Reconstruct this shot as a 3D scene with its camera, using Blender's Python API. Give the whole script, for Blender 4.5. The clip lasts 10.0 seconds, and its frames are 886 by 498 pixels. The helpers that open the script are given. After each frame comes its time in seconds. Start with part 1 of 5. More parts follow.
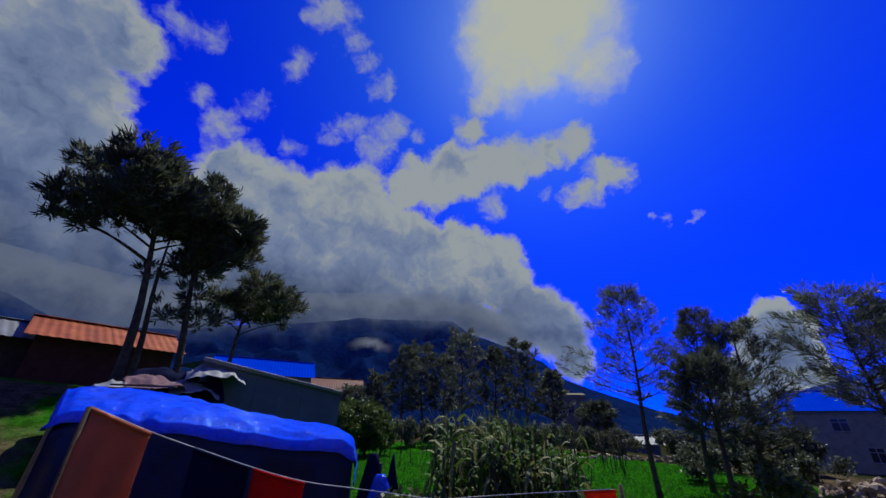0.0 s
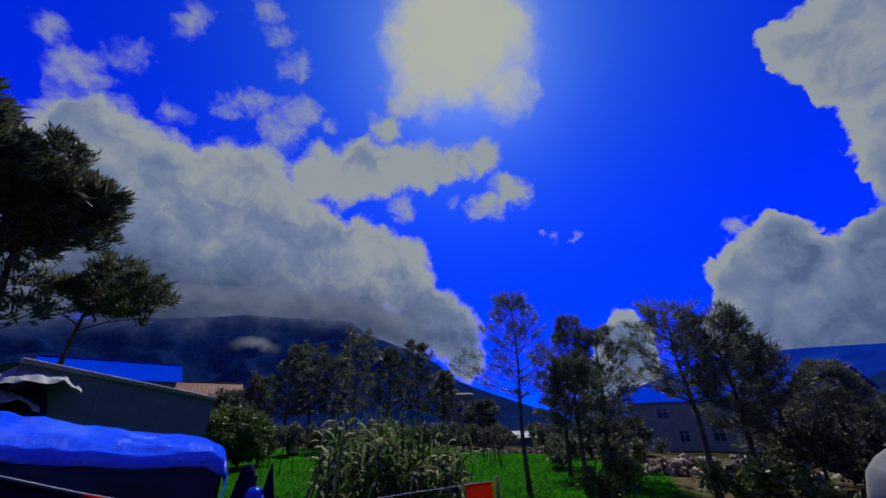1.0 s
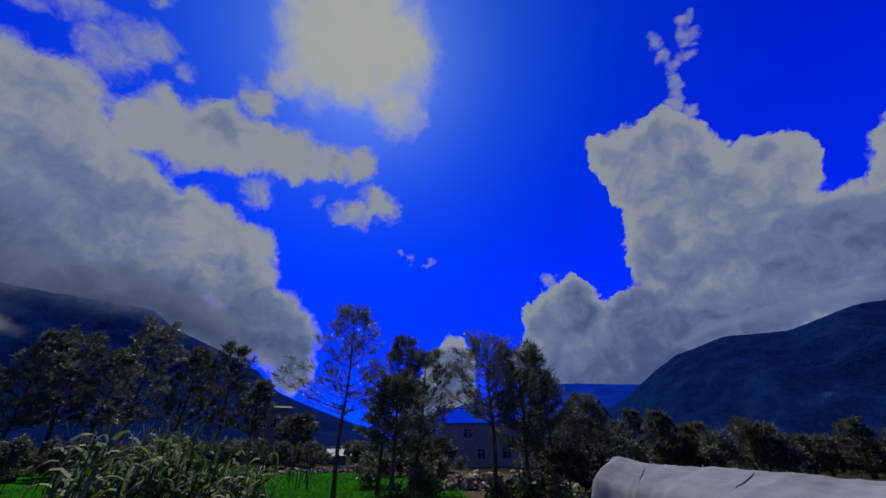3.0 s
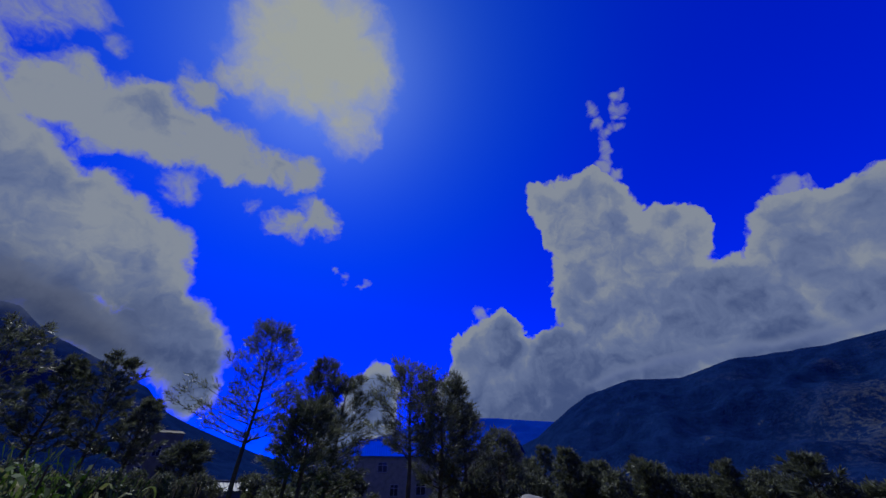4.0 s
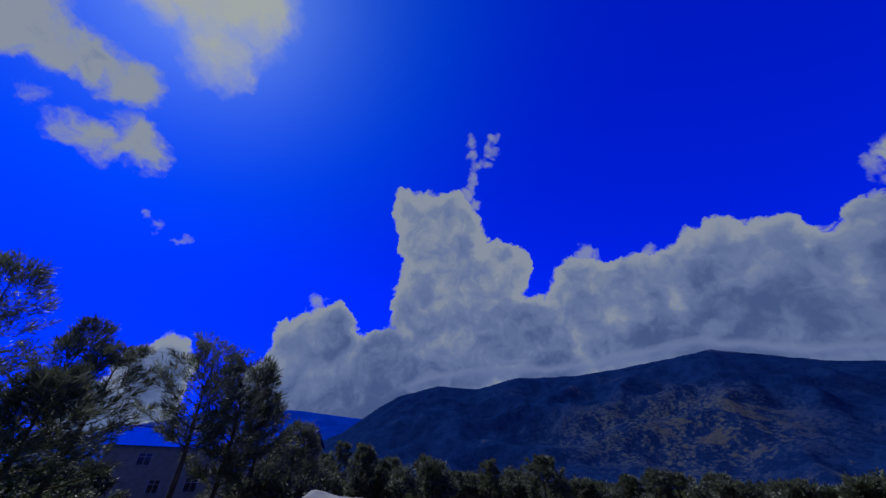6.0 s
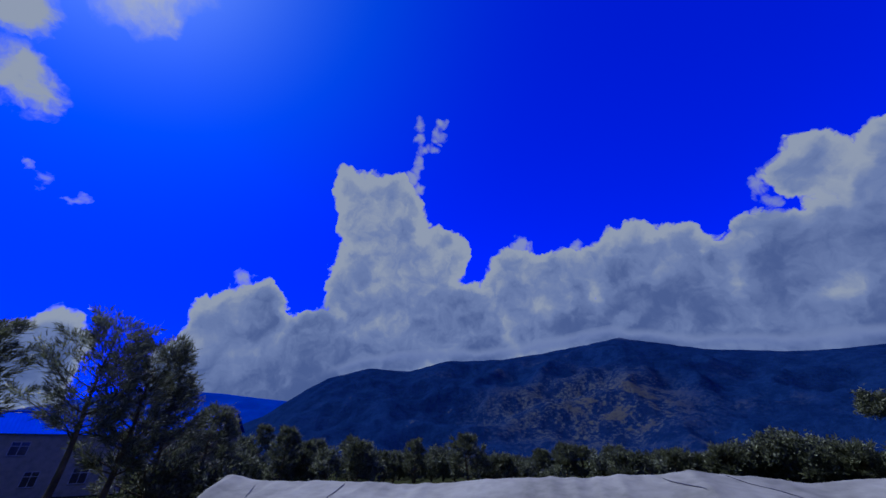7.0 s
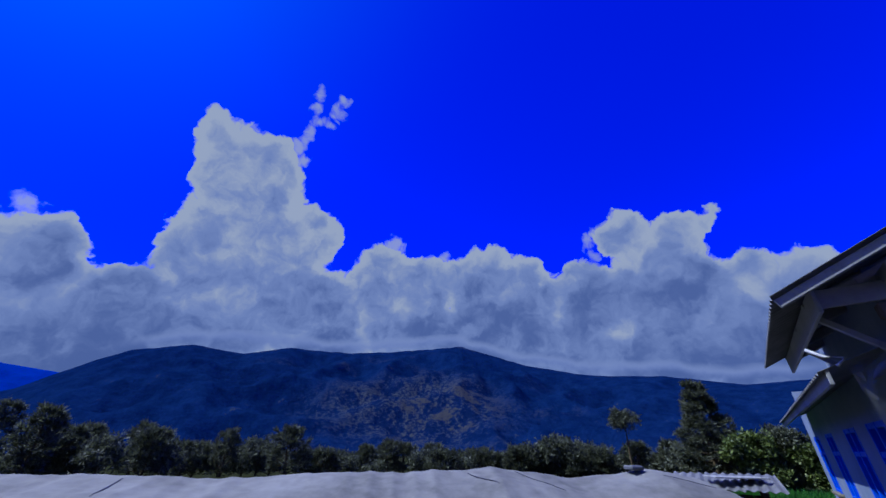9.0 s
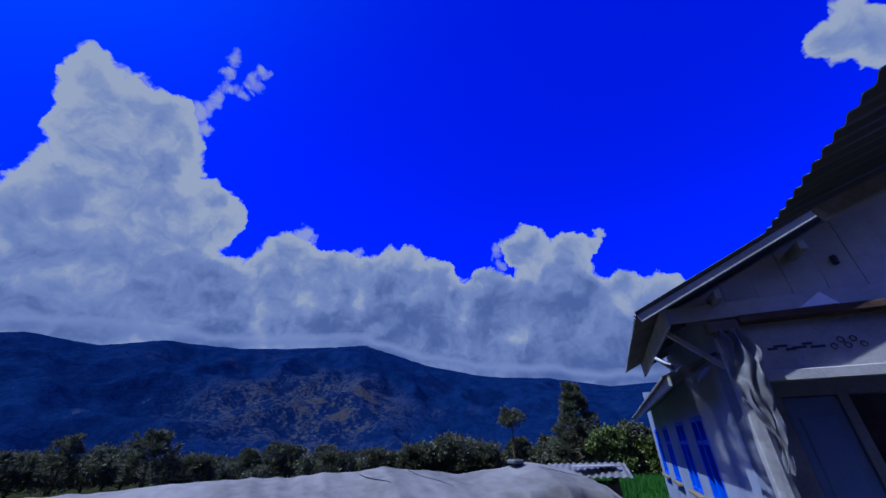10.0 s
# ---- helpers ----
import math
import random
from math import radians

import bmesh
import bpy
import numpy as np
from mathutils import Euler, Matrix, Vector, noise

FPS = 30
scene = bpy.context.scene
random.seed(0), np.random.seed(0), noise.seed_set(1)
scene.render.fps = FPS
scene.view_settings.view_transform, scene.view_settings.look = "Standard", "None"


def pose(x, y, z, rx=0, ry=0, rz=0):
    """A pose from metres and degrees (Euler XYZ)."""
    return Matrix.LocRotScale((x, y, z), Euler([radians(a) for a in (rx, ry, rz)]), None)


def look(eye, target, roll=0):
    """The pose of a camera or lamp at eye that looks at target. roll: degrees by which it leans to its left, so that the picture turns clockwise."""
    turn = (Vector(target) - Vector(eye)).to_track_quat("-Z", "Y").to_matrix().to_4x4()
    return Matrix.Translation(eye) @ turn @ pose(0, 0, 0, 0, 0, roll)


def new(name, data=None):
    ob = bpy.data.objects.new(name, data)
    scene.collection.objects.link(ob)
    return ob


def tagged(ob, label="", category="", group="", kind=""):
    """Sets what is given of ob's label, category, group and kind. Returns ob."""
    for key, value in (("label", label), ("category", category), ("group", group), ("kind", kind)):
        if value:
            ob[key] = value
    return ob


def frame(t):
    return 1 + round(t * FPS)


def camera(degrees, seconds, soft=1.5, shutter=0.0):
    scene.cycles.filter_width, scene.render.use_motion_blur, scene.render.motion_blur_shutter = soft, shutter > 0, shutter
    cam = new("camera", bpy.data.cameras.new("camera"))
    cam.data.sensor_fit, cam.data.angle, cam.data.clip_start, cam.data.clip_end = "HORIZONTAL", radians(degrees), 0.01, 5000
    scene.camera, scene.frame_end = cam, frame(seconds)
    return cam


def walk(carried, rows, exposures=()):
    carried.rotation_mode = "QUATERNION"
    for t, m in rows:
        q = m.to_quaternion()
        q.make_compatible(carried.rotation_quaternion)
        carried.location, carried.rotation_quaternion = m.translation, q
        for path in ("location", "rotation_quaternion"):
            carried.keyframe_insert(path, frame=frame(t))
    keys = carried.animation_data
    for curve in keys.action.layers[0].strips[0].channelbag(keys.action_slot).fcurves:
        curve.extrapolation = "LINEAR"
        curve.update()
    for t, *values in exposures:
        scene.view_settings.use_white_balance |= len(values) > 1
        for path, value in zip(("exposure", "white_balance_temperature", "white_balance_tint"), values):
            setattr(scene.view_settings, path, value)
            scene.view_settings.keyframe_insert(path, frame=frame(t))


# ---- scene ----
cam = camera(102.93, 10.0)
EYE = (0.0, 0.0, 1.6)
# seconds, then the camera's turn in degrees
TURNS = (
    (0.0, 116.26, -1.39, -0.68),
    (0.5, 116.08, -0.02, -8.91),
    (1.0, 116.52, 1.06, -16.44),
    (1.5, 115.58, 1.77, -22.52),
    (2.0, 116.04, 0.55, -30.66),
    (2.5, 116.84, 0.54, -37.07),
    (4.0, 122.62, -0.31, -54.17),
    (4.5, 123.94, -0.79, -62.23),
    (5.0, 124.58, -1.82, -69.74),
    (5.5, 123.95, -1.63, -76.41),
    (7.0, 119.88, 0.80, -92.16),
    (7.5, 120.08, 1.24, -98.31),
    (8.0, 120.17, 0.79, -104.63),
    (8.5, 120.20, 0.09, -110.26),
    (9.0, 119.25, -0.82, -116.30),
    (9.5, 119.00, -0.15, -123.79),
    (10.0, 119.22, 0.89, -131.03),
)
walk(cam, [(t, pose(*EYE, a, b, c)) for t, a, b, c in TURNS],
     exposures=((0.0, 0.25, 6500, -1), (2.5, 0.06, 6150, 6), (4.0, -0.10, 5950, 7), (5.0, -0.13, 5900, 7), (7.0, 0.22, 5500, 9), (10.0, 0.40, 5150, 11)))

# cumulus lobes: azimuth, elevation and radius in degrees
LEFT_BANK = [(-59.5, 39.2, 5.4), (-58.7, 28.0, 4.5), (-53.8, 39.9, 3.0), (-54.4, 21.8, 5.1), (-52.1, 13.2, 4.9), (-45.4, 16.6, 6.4), (-39.3, 21.6, 7.2), (-35.3, 30.1, 5.6), (-25.1, 26.2, 9.4), (-18.1, 29.4, 8.0), (-20.4, 17.4, 8.9), (-8.2, 22.1, 10.6), (1.9, 22.6, 8.2), (7.9, 22.7, 6.3), (13.7, 15.4, 5.1), (17.8, 13.0, 4.4), (-36.5, 13.1, 4.2), (20.5, 8.4, 2.7)]
UPPER_LEFT = [(-7.3, 35.8, 3.5), (1.6, 39.1, 3.7), (9.7, 39.8, 3.0), (14.8, 39.9, 3.8), (25.5, 40.8, 2.3), (29.9, 34.8, 2.5), (24.5, 33.1, 1.7), (-3.5, 37.0, 4.2), (2.5, 38.2, 3.6), (7.0, 39.0, 3.3), (11.5, 39.6, 3.0), (16.0, 39.8, 2.8), (20.5, 40.2, 2.4), (24.5, 40.9, 2.0), (-58.0, 32.0, 6.5), (-56.0, 24.0, 6.5), (-50.0, 18.0, 6.0), (5.5, 45.0, 1.8)]
SUN_VEIL = [(20.9, 57.5, 8.4), (31.9, 49.8, 3.2), (13.1, 52.9, 4.4), (29.8, 56.9, 5.6)]
SMALL_RIGHT = [(43.0, 10.0, 3.9), (39.8, 5.1, 3.4), (44.9, 5.8, 2.5)]
TOWER = [(77.1, 36.9, 3.5), (74.0, 38.6, 2.6), (81.0, 34.7, 6.7), (91.4, 28.5, 4.5), (83.8, 22.9, 9.9), (72.9, 14.3, 5.3), (62.5, 16.6, 5.1), (57.5, 17.7, 1.8), (63.3, 21.2, 1.3), (58.3, 9.7, 2.1), (67.6, 11.3, 3.9), (79.0, 13.7, 3.9)]
RIGHT_BANK = [(105.6, 23.1, 5.4), (113.0, 22.7, 4.7), (122.7, 23.4, 5.8), (128.3, 21.0, 6.6), (139.5, 21.1, 4.6), (142.9, 18.8, 4.4), (150.0, 23.0, 2.7), (153.6, 25.2, 2.0), (157.8, 27.0, 0.8), (152.8, 17.1, 4.1), (109.4, 16.6, 3.9), (125.9, 14.7, 3.2), (138.3, 11.5, 2.2), (147.8, 10.1, 2.0), (96.7, 18.4, 5.8)]
FAR_RIGHT = [(146.5, 28.4, 3.3), (153.4, 26.7, 2.6), (159.1, 28.2, 0.8), (159.8, 19.9, 1.7), (165.5, 17.9, 2.2), (150.9, 17.9, 7.4), (158.7, 12.1, 4.2), (160.7, 8.9, 2.7)]
TOP_RIGHT = [(-164.8, 38.4, 2.5), (-163.6, 35.2, 2.2), (-161.5, 33.7, 2.0)]
WISPS = [(87.0, 48.4, 0.9), (87.4, 46.6, 0.9), (88.2, 45.1, 1.1), (90.1, 45.7, 0.9), (92.1, 47.5, 0.8), (92.3, 49.4, 0.6), (87.4, 43.1, 1.0), (86.3, 41.2, 1.1), (88.0, 39.5, 1.1), (144.2, 29.8, 1.4), (142.6, 28.9, 0.7), (141.1, 28.2, 1.0), (141.9, 26.6, 0.7), (106.4, 29.2, 1.3), (108.2, 28.4, 0.9), (116.3, 27.3, 0.9), (60.2, 22.1, 1.0)]
WISPS_TWO = [(39.9, 26.8, 0.6), (36.6, 26.9, 0.7), (35.0, 27.3, 0.4)]
SHREDS = [(-28.6, 56.6, 3.0), (-22.6, 54.2, 1.7), (-18.6, 52.2, 1.2), (-14.5, 50.1, 1.6), (-33.2, 48.7, 1.7), (-46.3, 46.7, 1.3), (-50.2, 45.6, 1.6), (-44.7, 39.6, 1.5), (-40.0, 37.7, 2.0), (-36.5, 41.6, 1.7), (-23.4, 41.4, 1.2), (-20.6, 42.9, 1.4), (-17.6, 44.0, 1.6), (-12.6, 44.2, 2.3), (-14.5, 41.0, 2.6), (-6.6, 43.8, 0.9), (-29.0, 37.8, 1.4), (4.6, 46.2, 1.5), (6.6, 48.6, 1.5), (9.8, 49.8, 1.7), (19.6, 33.8, 0.9), (23.0, 33.0, 1.4), (26.8, 33.2, 1.5), (30.4, 33.7, 1.2), (32.2, 32.8, 0.9), (28.0, 36.6, 1.3), (9.0, 33.0, 2.4)]
# unseen clouds behind the viewpoint, added to whiten light on the near sides
BEHIND_FILL = [(-82, 28, 13.0), (-100, 20, 12.0), (-104, 44, 11.0), (-122, 30, 13.0), (-142, 18, 11.0), (-140, 44, 9.0), (-160, 14, 7.0)]
RIDGE_CLOUD = [(138, 15.5, 4.0), (163.5, 17.0, 3.4), (166.5, 16.8, 2.6), (146, 19.5, 4.6), (140, 19.5, 4.6), (60, 12, 3.6), (58.5, 14.5, 2.8), (61, 15.5, 3.4), (75, 13, 4.2), (78, 15, 4.2)] + [(az, el, 4.8) for az, el in ((58, 8.5), (63, 8.5), (68, 8.5), (73, 11), (79, 13.5), (86, 13.5), (93, 14.5), (100, 14.5), (107, 15), (114, 15.5), (120, 15.5), (126, 14), (132, 12.5), (138, 11.5), (144, 11), (150, 11), (156, 9.5), (162, 8))]
VALLEY_CLOUD = [(az, el, 4.0) for az, el in ((-40, 15.5), (-32, 17), (-47, 9), (-40, 9.5), (-52, 9), (-72, 22), (-66, 14), (-58, 12), (-50, 12), (-42, 12), (-34, 13), (-26, 14.5), (-18, 16), (-10, 17), (-2, 17), (5, 15), (11, 13))]
# ---- world: clear deep-blue sky, sun veil and cumulus ----
SUN_AZ, SUN_EL = 23.0, 56.0


def way(az, el):
    a, e = radians(az), radians(el)
    return Vector((math.sin(a) * math.cos(e), math.cos(a) * math.cos(e), math.sin(e)))


class Nodes:
    """Short ways to wire a node tree."""

    def __init__(self, tree):
        self.tree, self.nodes, self.links = tree, tree.nodes, tree.links
        self.nodes.clear()

    def add(self, kind, **values):
        node = self.nodes.new(kind)
        for key, value in values.items():
            setattr(node, key, value)
        return node

    def put(self, socket, value):
        if isinstance(value, bpy.types.NodeSocket):
            self.links.new(value, socket)
        else:
            socket.default_value = value

    def math(self, op, a, b=0.0, c=0.0, clamp=False):
        node = self.add("ShaderNodeMath", operation=op, use_clamp=clamp)
        for socket, value in zip(node.inputs, (a, b, c)):
            self.put(socket, value)
        return node.outputs[0]

    def vec(self, op, a, b=None, scale=None):
        node = self.add("ShaderNodeVectorMath", operation=op)
        self.put(node.inputs[0], a)
        if b is not None:
            self.put(node.inputs[1], b)
        if scale is not None:
            self.put(node.inputs["Scale"], scale)
        return node.outputs["Value" if op in ("DOT_PRODUCT", "LENGTH", "DISTANCE") else "Vector"]

    def noise(self, vector, scale, detail=6.0, rough=0.55, distortion=0.0, colour=False):
        node = self.add("ShaderNodeTexNoise")
        self.put(node.inputs["Vector"], vector)
        for key, value in (("Scale", scale), ("Detail", detail), ("Roughness", rough), ("Distortion", distortion)):
            node.inputs[key].default_value = value
        return node.outputs["Color" if colour else "Fac"]

    def step(self, value, lo, hi, to_lo=0.0, to_hi=1.0, kind="SMOOTHSTEP"):
        node = self.add("ShaderNodeMapRange", interpolation_type=kind)
        for socket, v in zip(node.inputs, (value, lo, hi, to_lo, to_hi)):
            self.put(socket, v)
        return node.outputs[0]

    def mix(self, fac, a, b, blend="MIX"):
        node = self.add("ShaderNodeMix", data_type="RGBA", blend_type=blend)
        self.put(node.inputs[0], fac)
        for socket, v in ((node.inputs[6], a), (node.inputs[7], b)):
            self.put(socket, (*v, 1.0) if isinstance(v, tuple) and len(v) == 3 else v)
        return node.outputs[2]


def lobes(n, p, groups, blend=1.6):
    """Depth inside the union of the lobes, in degrees (negative outside)."""
    best = None
    for az, el, r in groups:
        k = 180 / math.pi / radians(r)
        dot = n.vec("DOT_PRODUCT", p, tuple(way(az, el) * k))
        value = n.math("ADD", dot, r / 2 - k)
        best = value if best is None else n.math("SMOOTH_MAX", best, value, blend)
    return n.math("MAXIMUM", best, -8.0)


def puffs(n, p, scale):
    """Cauliflower heads, 0 to 1."""
    cells = n.add("ShaderNodeTexVoronoi", feature="SMOOTH_F1", normalize=True)
    n.put(cells.inputs["Vector"], p)
    for key, value in (("Scale", scale), ("Detail", 4.0), ("Roughness", 0.55), ("Lacunarity", 2.1), ("Smoothness", 0.5)):
        cells.inputs[key].default_value = value
    return n.math("SUBTRACT", 1.0, cells.outputs["Distance"])


def build_world():
    world = bpy.data.worlds.new("sky")
    scene.world = world
    world.use_nodes = True
    n = Nodes(world.node_tree)
    p = n.add("ShaderNodeTexCoord").outputs["Generated"]
    sky = n.add("ShaderNodeTexSky", sky_type="NISHITA", sun_disc=False)
    sky.sun_elevation, sky.sun_rotation = radians(SUN_EL), radians(SUN_AZ)
    sky.altitude, sky.air_density, sky.dust_density, sky.ozone_density = 2500, 1.0, 0.3, 3.0
    sun = tuple(way(SUN_AZ, SUN_EL))
    near_sun = n.math("MAXIMUM", n.vec("DOT_PRODUCT", p, sun), 0.0)
    height = n.add("ShaderNodeSeparateXYZ")
    n.put(height.inputs[0], p)
    el = height.outputs[2]
    # the saturated blue of a clear mountain sky
    deep = n.mix(1.0, sky.outputs[0], SKY_TINT, "MULTIPLY")
    wide = n.vec("SCALE", (0.16, 0.74, 0.05), scale=n.math("MULTIPLY", n.math("POWER", near_sun, 9.0), 1.25))
    tight = n.vec("SCALE", (0.85, 0.92, 0.55), scale=n.math("MULTIPLY", n.math("POWER", near_sun, 45.0), 1.6))
    deep = n.vec("SCALE", deep, scale=n.step(near_sun, 0.35, 0.98, 1.0, 0.84))
    blue = n.vec("ADD", deep, n.vec("ADD", wide, tight))

    # lumps of cloud
    warp = n.vec("SCALE", n.vec("SUBTRACT", n.noise(p, 14.0, 4.0, colour=True), (0.5, 0.5, 0.5)), scale=0.085)
    q = n.vec("NORMALIZE", n.vec("ADD", p, warp))
    toward = n.vec("ADD", q, tuple(way(SUN_AZ, SUN_EL) * 0.016))
    heads, heads_sunward = puffs(n, q, 11.0), puffs(n, n.vec("ADD", q, tuple(way(SUN_AZ, SUN_EL) * 0.026)), 11.0)
    mist, mist_sunward = n.noise(q, 16.0, 8.0, 0.62), n.noise(toward, 16.0, 8.0, 0.62)
    broad = n.noise(p, 5.0, 3.0, 0.5)
    curls, curls_sunward = puffs(n, q, 27.0), puffs(n, n.vec("ADD", q, tuple(way(SUN_AZ, SUN_EL) * 0.011)), 27.0)
    form = n.math("SUBTRACT", n.noise(q, 8.5, 4.0, 0.5), n.noise(n.vec("ADD", q, tuple(way(SUN_AZ, SUN_EL) * 0.04)), 8.5, 4.0, 0.5))
    bulge = n.math("MAXIMUM", n.math("MULTIPLY", n.math("SUBTRACT", heads, 0.62), 5.2), -1.4)
    bulge = n.math("ADD", bulge, n.math("MULTIPLY", n.math("SUBTRACT", curls, 0.62), 2.6))
    rag = n.math("MULTIPLY", n.math("SUBTRACT", mist, 0.5), 3.4)

    hard = lobes(n, q, SMALL_RIGHT + TOWER + RIGHT_BANK + FAR_RIGHT + TOP_RIGHT + RIDGE_CLOUD)
    soft = lobes(n, q, LEFT_BANK + UPPER_LEFT + VALLEY_CLOUD + BEHIND_FILL)
    thin = lobes(n, q, WISPS + WISPS_TWO, 0.1)
    faint = lobes(n, q, SHREDS, 0.6)
    veil = lobes(n, q, SUN_VEIL)
    f_hard = n.math("ADD", n.math("MULTIPLY_ADD", rag, 0.9, bulge), n.math("MULTIPLY_ADD", hard, 1.35, 0.0))
    f_soft = n.math("ADD", n.math("MULTIPLY_ADD", rag, 1.7, n.math("MULTIPLY", bulge, 0.6)), n.math("MULTIPLY_ADD", soft, 1.15, 0.2))
    f_veil = n.math("MULTIPLY_ADD", rag, 1.8, n.math("MULTIPLY_ADD", bulge, 0.6, veil))
    m_hard = n.step(f_hard, -0.10, 0.70)
    m_soft = n.step(f_soft, -0.6, 1.7)
    fibre = n.noise(p, 26.0, 7.0, 0.60, 0.9)
    torn = n.math("MULTIPLY", n.math("SUBTRACT", fibre, 0.5), 3.2)
    m_thin = n.step(n.math("ADD", torn, n.math("MULTIPLY_ADD", thin, 1.3, 0.15)), -0.5, 1.0, 0.0, 0.78)
    m_faint = n.step(n.math("ADD", n.math("MULTIPLY_ADD", rag, 1.6, torn), n.math("MULTIPLY_ADD", faint, 1.1, 0.1)), -0.8, 2.4, 0.0, 0.85)
    m_veil = n.step(f_veil, -2.6, 3.4)
    depth = n.math("MAXIMUM", f_hard, f_soft)
    mask = n.math("MAXIMUM", n.math("MAXIMUM", m_hard, m_soft), n.math("MAXIMUM", m_thin, m_faint))

    # light on the lumps: sunward sides bright, bases and thick parts grey
    relief = n.math("ADD", n.math("MULTIPLY_ADD", form, 0.75, n.math("MULTIPLY", n.math("SUBTRACT", heads, heads_sunward), 1.0)),
                    n.math("MULTIPLY_ADD", n.math("SUBTRACT", curls, curls_sunward), 0.34, n.math("MULTIPLY", n.math("SUBTRACT", mist, mist_sunward), 0.16)))
    base = n.step(el, 0.14, 0.55)
    lit = n.math("ADD", n.math("MULTIPLY_ADD", broad, 0.7, relief), n.math("MULTIPLY", base, 0.22))
    lit = n.math("ADD", lit, n.math("MULTIPLY", m_hard, 0.02))
    lit = n.math("ADD", lit, n.math("MULTIPLY", n.math("POWER", near_sun, 5.0), 0.45))
    lit = n.math("ADD", lit, n.step(depth, 0.0, 3.2, 0.36, -0.06))
    grey = n.mix(n.step(lit, 0.15, 0.55), CLOUD_DARK, CLOUD_MID)
    white = n.mix(n.step(lit, 0.47, 0.86), grey, CLOUD_LIGHT)
    # the rain-heavy bank over the valley head
    gloom = n.math("MULTIPLY", n.step(n.vec("DOT_PRODUCT", p, tuple(way(-28, 8))), 0.62, 0.93), n.step(el, 0.42, 0.20))
    white = n.mix(n.math("MULTIPLY", gloom, n.step(broad, 0.66, 0.38, 0.35, 0.95)), white, CLOUD_BASE)
    colour = n.mix(mask, blue, white)
    colour = n.mix(m_veil, colour, VEIL)
    back = n.add("ShaderNodeBackground")
    n.put(back.inputs[0], colour)
    back.inputs[1].default_value = 0.1
    n.links.new(back.outputs[0], n.add("ShaderNodeOutputWorld").inputs[0])


SKY_TINT = (0.003, 0.105, 2.2)
CLOUD_LIGHT = (2.62, 2.76, 3.15)
CLOUD_MID = (1.38, 1.70, 2.90)
CLOUD_DARK = (0.66, 0.92, 2.0)
CLOUD_BASE = (0.22, 0.30, 0.70)
VEIL = (3.75, 3.75, 3.35)
build_world()

sun = new("sun", bpy.data.lights.new("sun", "SUN"))
sun.data.energy, sun.data.angle, sun.data.color = 4.0, radians(0.6), (1.0, 0.97, 0.92)
sun.matrix_world = look(way(SUN_AZ, SUN_EL) * 60, (0, 0, 0))

# ---- materials ----
def material(name, colours, scale=3.0, rough=0.8, metal=0.0, bump=0.3, fine=None, spec=0.3, thin=0.0, per_object=0.0, distance=0.02):
    """A two-scale mottled surface. colours: from dark to light; thin: how much light passes through."""
    mat = bpy.data.materials.new(name)
    mat.use_nodes = True
    n = Nodes(mat.node_tree)
    p = n.add("ShaderNodeTexCoord").outputs["Object"]
    big = n.noise(p, scale, 5.0, 0.6)
    small = n.noise(p, fine or scale * 14, 4.0, 0.6)
    value = n.math("ADD", n.math("MULTIPLY", big, 0.65), n.math("MULTIPLY", small, 0.35))
    if per_object:
        island = n.add("ShaderNodeNewGeometry").outputs["Random Per Island"]
        single = n.add("ShaderNodeObjectInfo").outputs["Random"]
        rnd = n.math("FRACT", n.math("ADD", island, single))
        value = n.math("ADD", value, n.math("MULTIPLY", n.math("SUBTRACT", rnd, 0.5), per_object))
    ramp = n.add("ShaderNodeValToRGB")
    el = ramp.color_ramp.elements
    while len(el) < len(colours):
        el.new(0.5)
    for i, c in enumerate(colours):
        el[i].position = 0.32 + 0.36 * i / max(1, len(colours) - 1)
        el[i].color = (*c, 1)
    n.put(ramp.inputs[0], value)
    shader = n.add("ShaderNodeBsdfPrincipled")
    n.put(shader.inputs["Base Color"], ramp.outputs[0])
    n.put(shader.inputs["Roughness"], n.step(small, 0.3, 0.7, max(rough - 0.1, 0.03), min(rough + 0.1, 1.0), "LINEAR"))
    shader.inputs["Metallic"].default_value = metal
    shader.inputs["Specular IOR Level"].default_value = spec
    if bump:
        b = n.add("ShaderNodeBump")
        b.inputs["Strength"].default_value, b.inputs["Distance"].default_value = bump, distance
        n.put(b.inputs["Height"], value)
        n.put(shader.inputs["Normal"], b.outputs[0])
    out = n.add("ShaderNodeOutputMaterial")
    surface = shader.outputs[0]
    if thin:
        glow = n.add("ShaderNodeBsdfTranslucent")
        n.put(glow.inputs[0], ramp.outputs[0])
        both = n.add("ShaderNodeMixShader")
        both.inputs[0].default_value = thin
        n.links.new(surface, both.inputs[1])
        n.links.new(glow.outputs[0], both.inputs[2])
        surface = both.outputs[0]
    n.links.new(surface, out.inputs[0])
    return mat


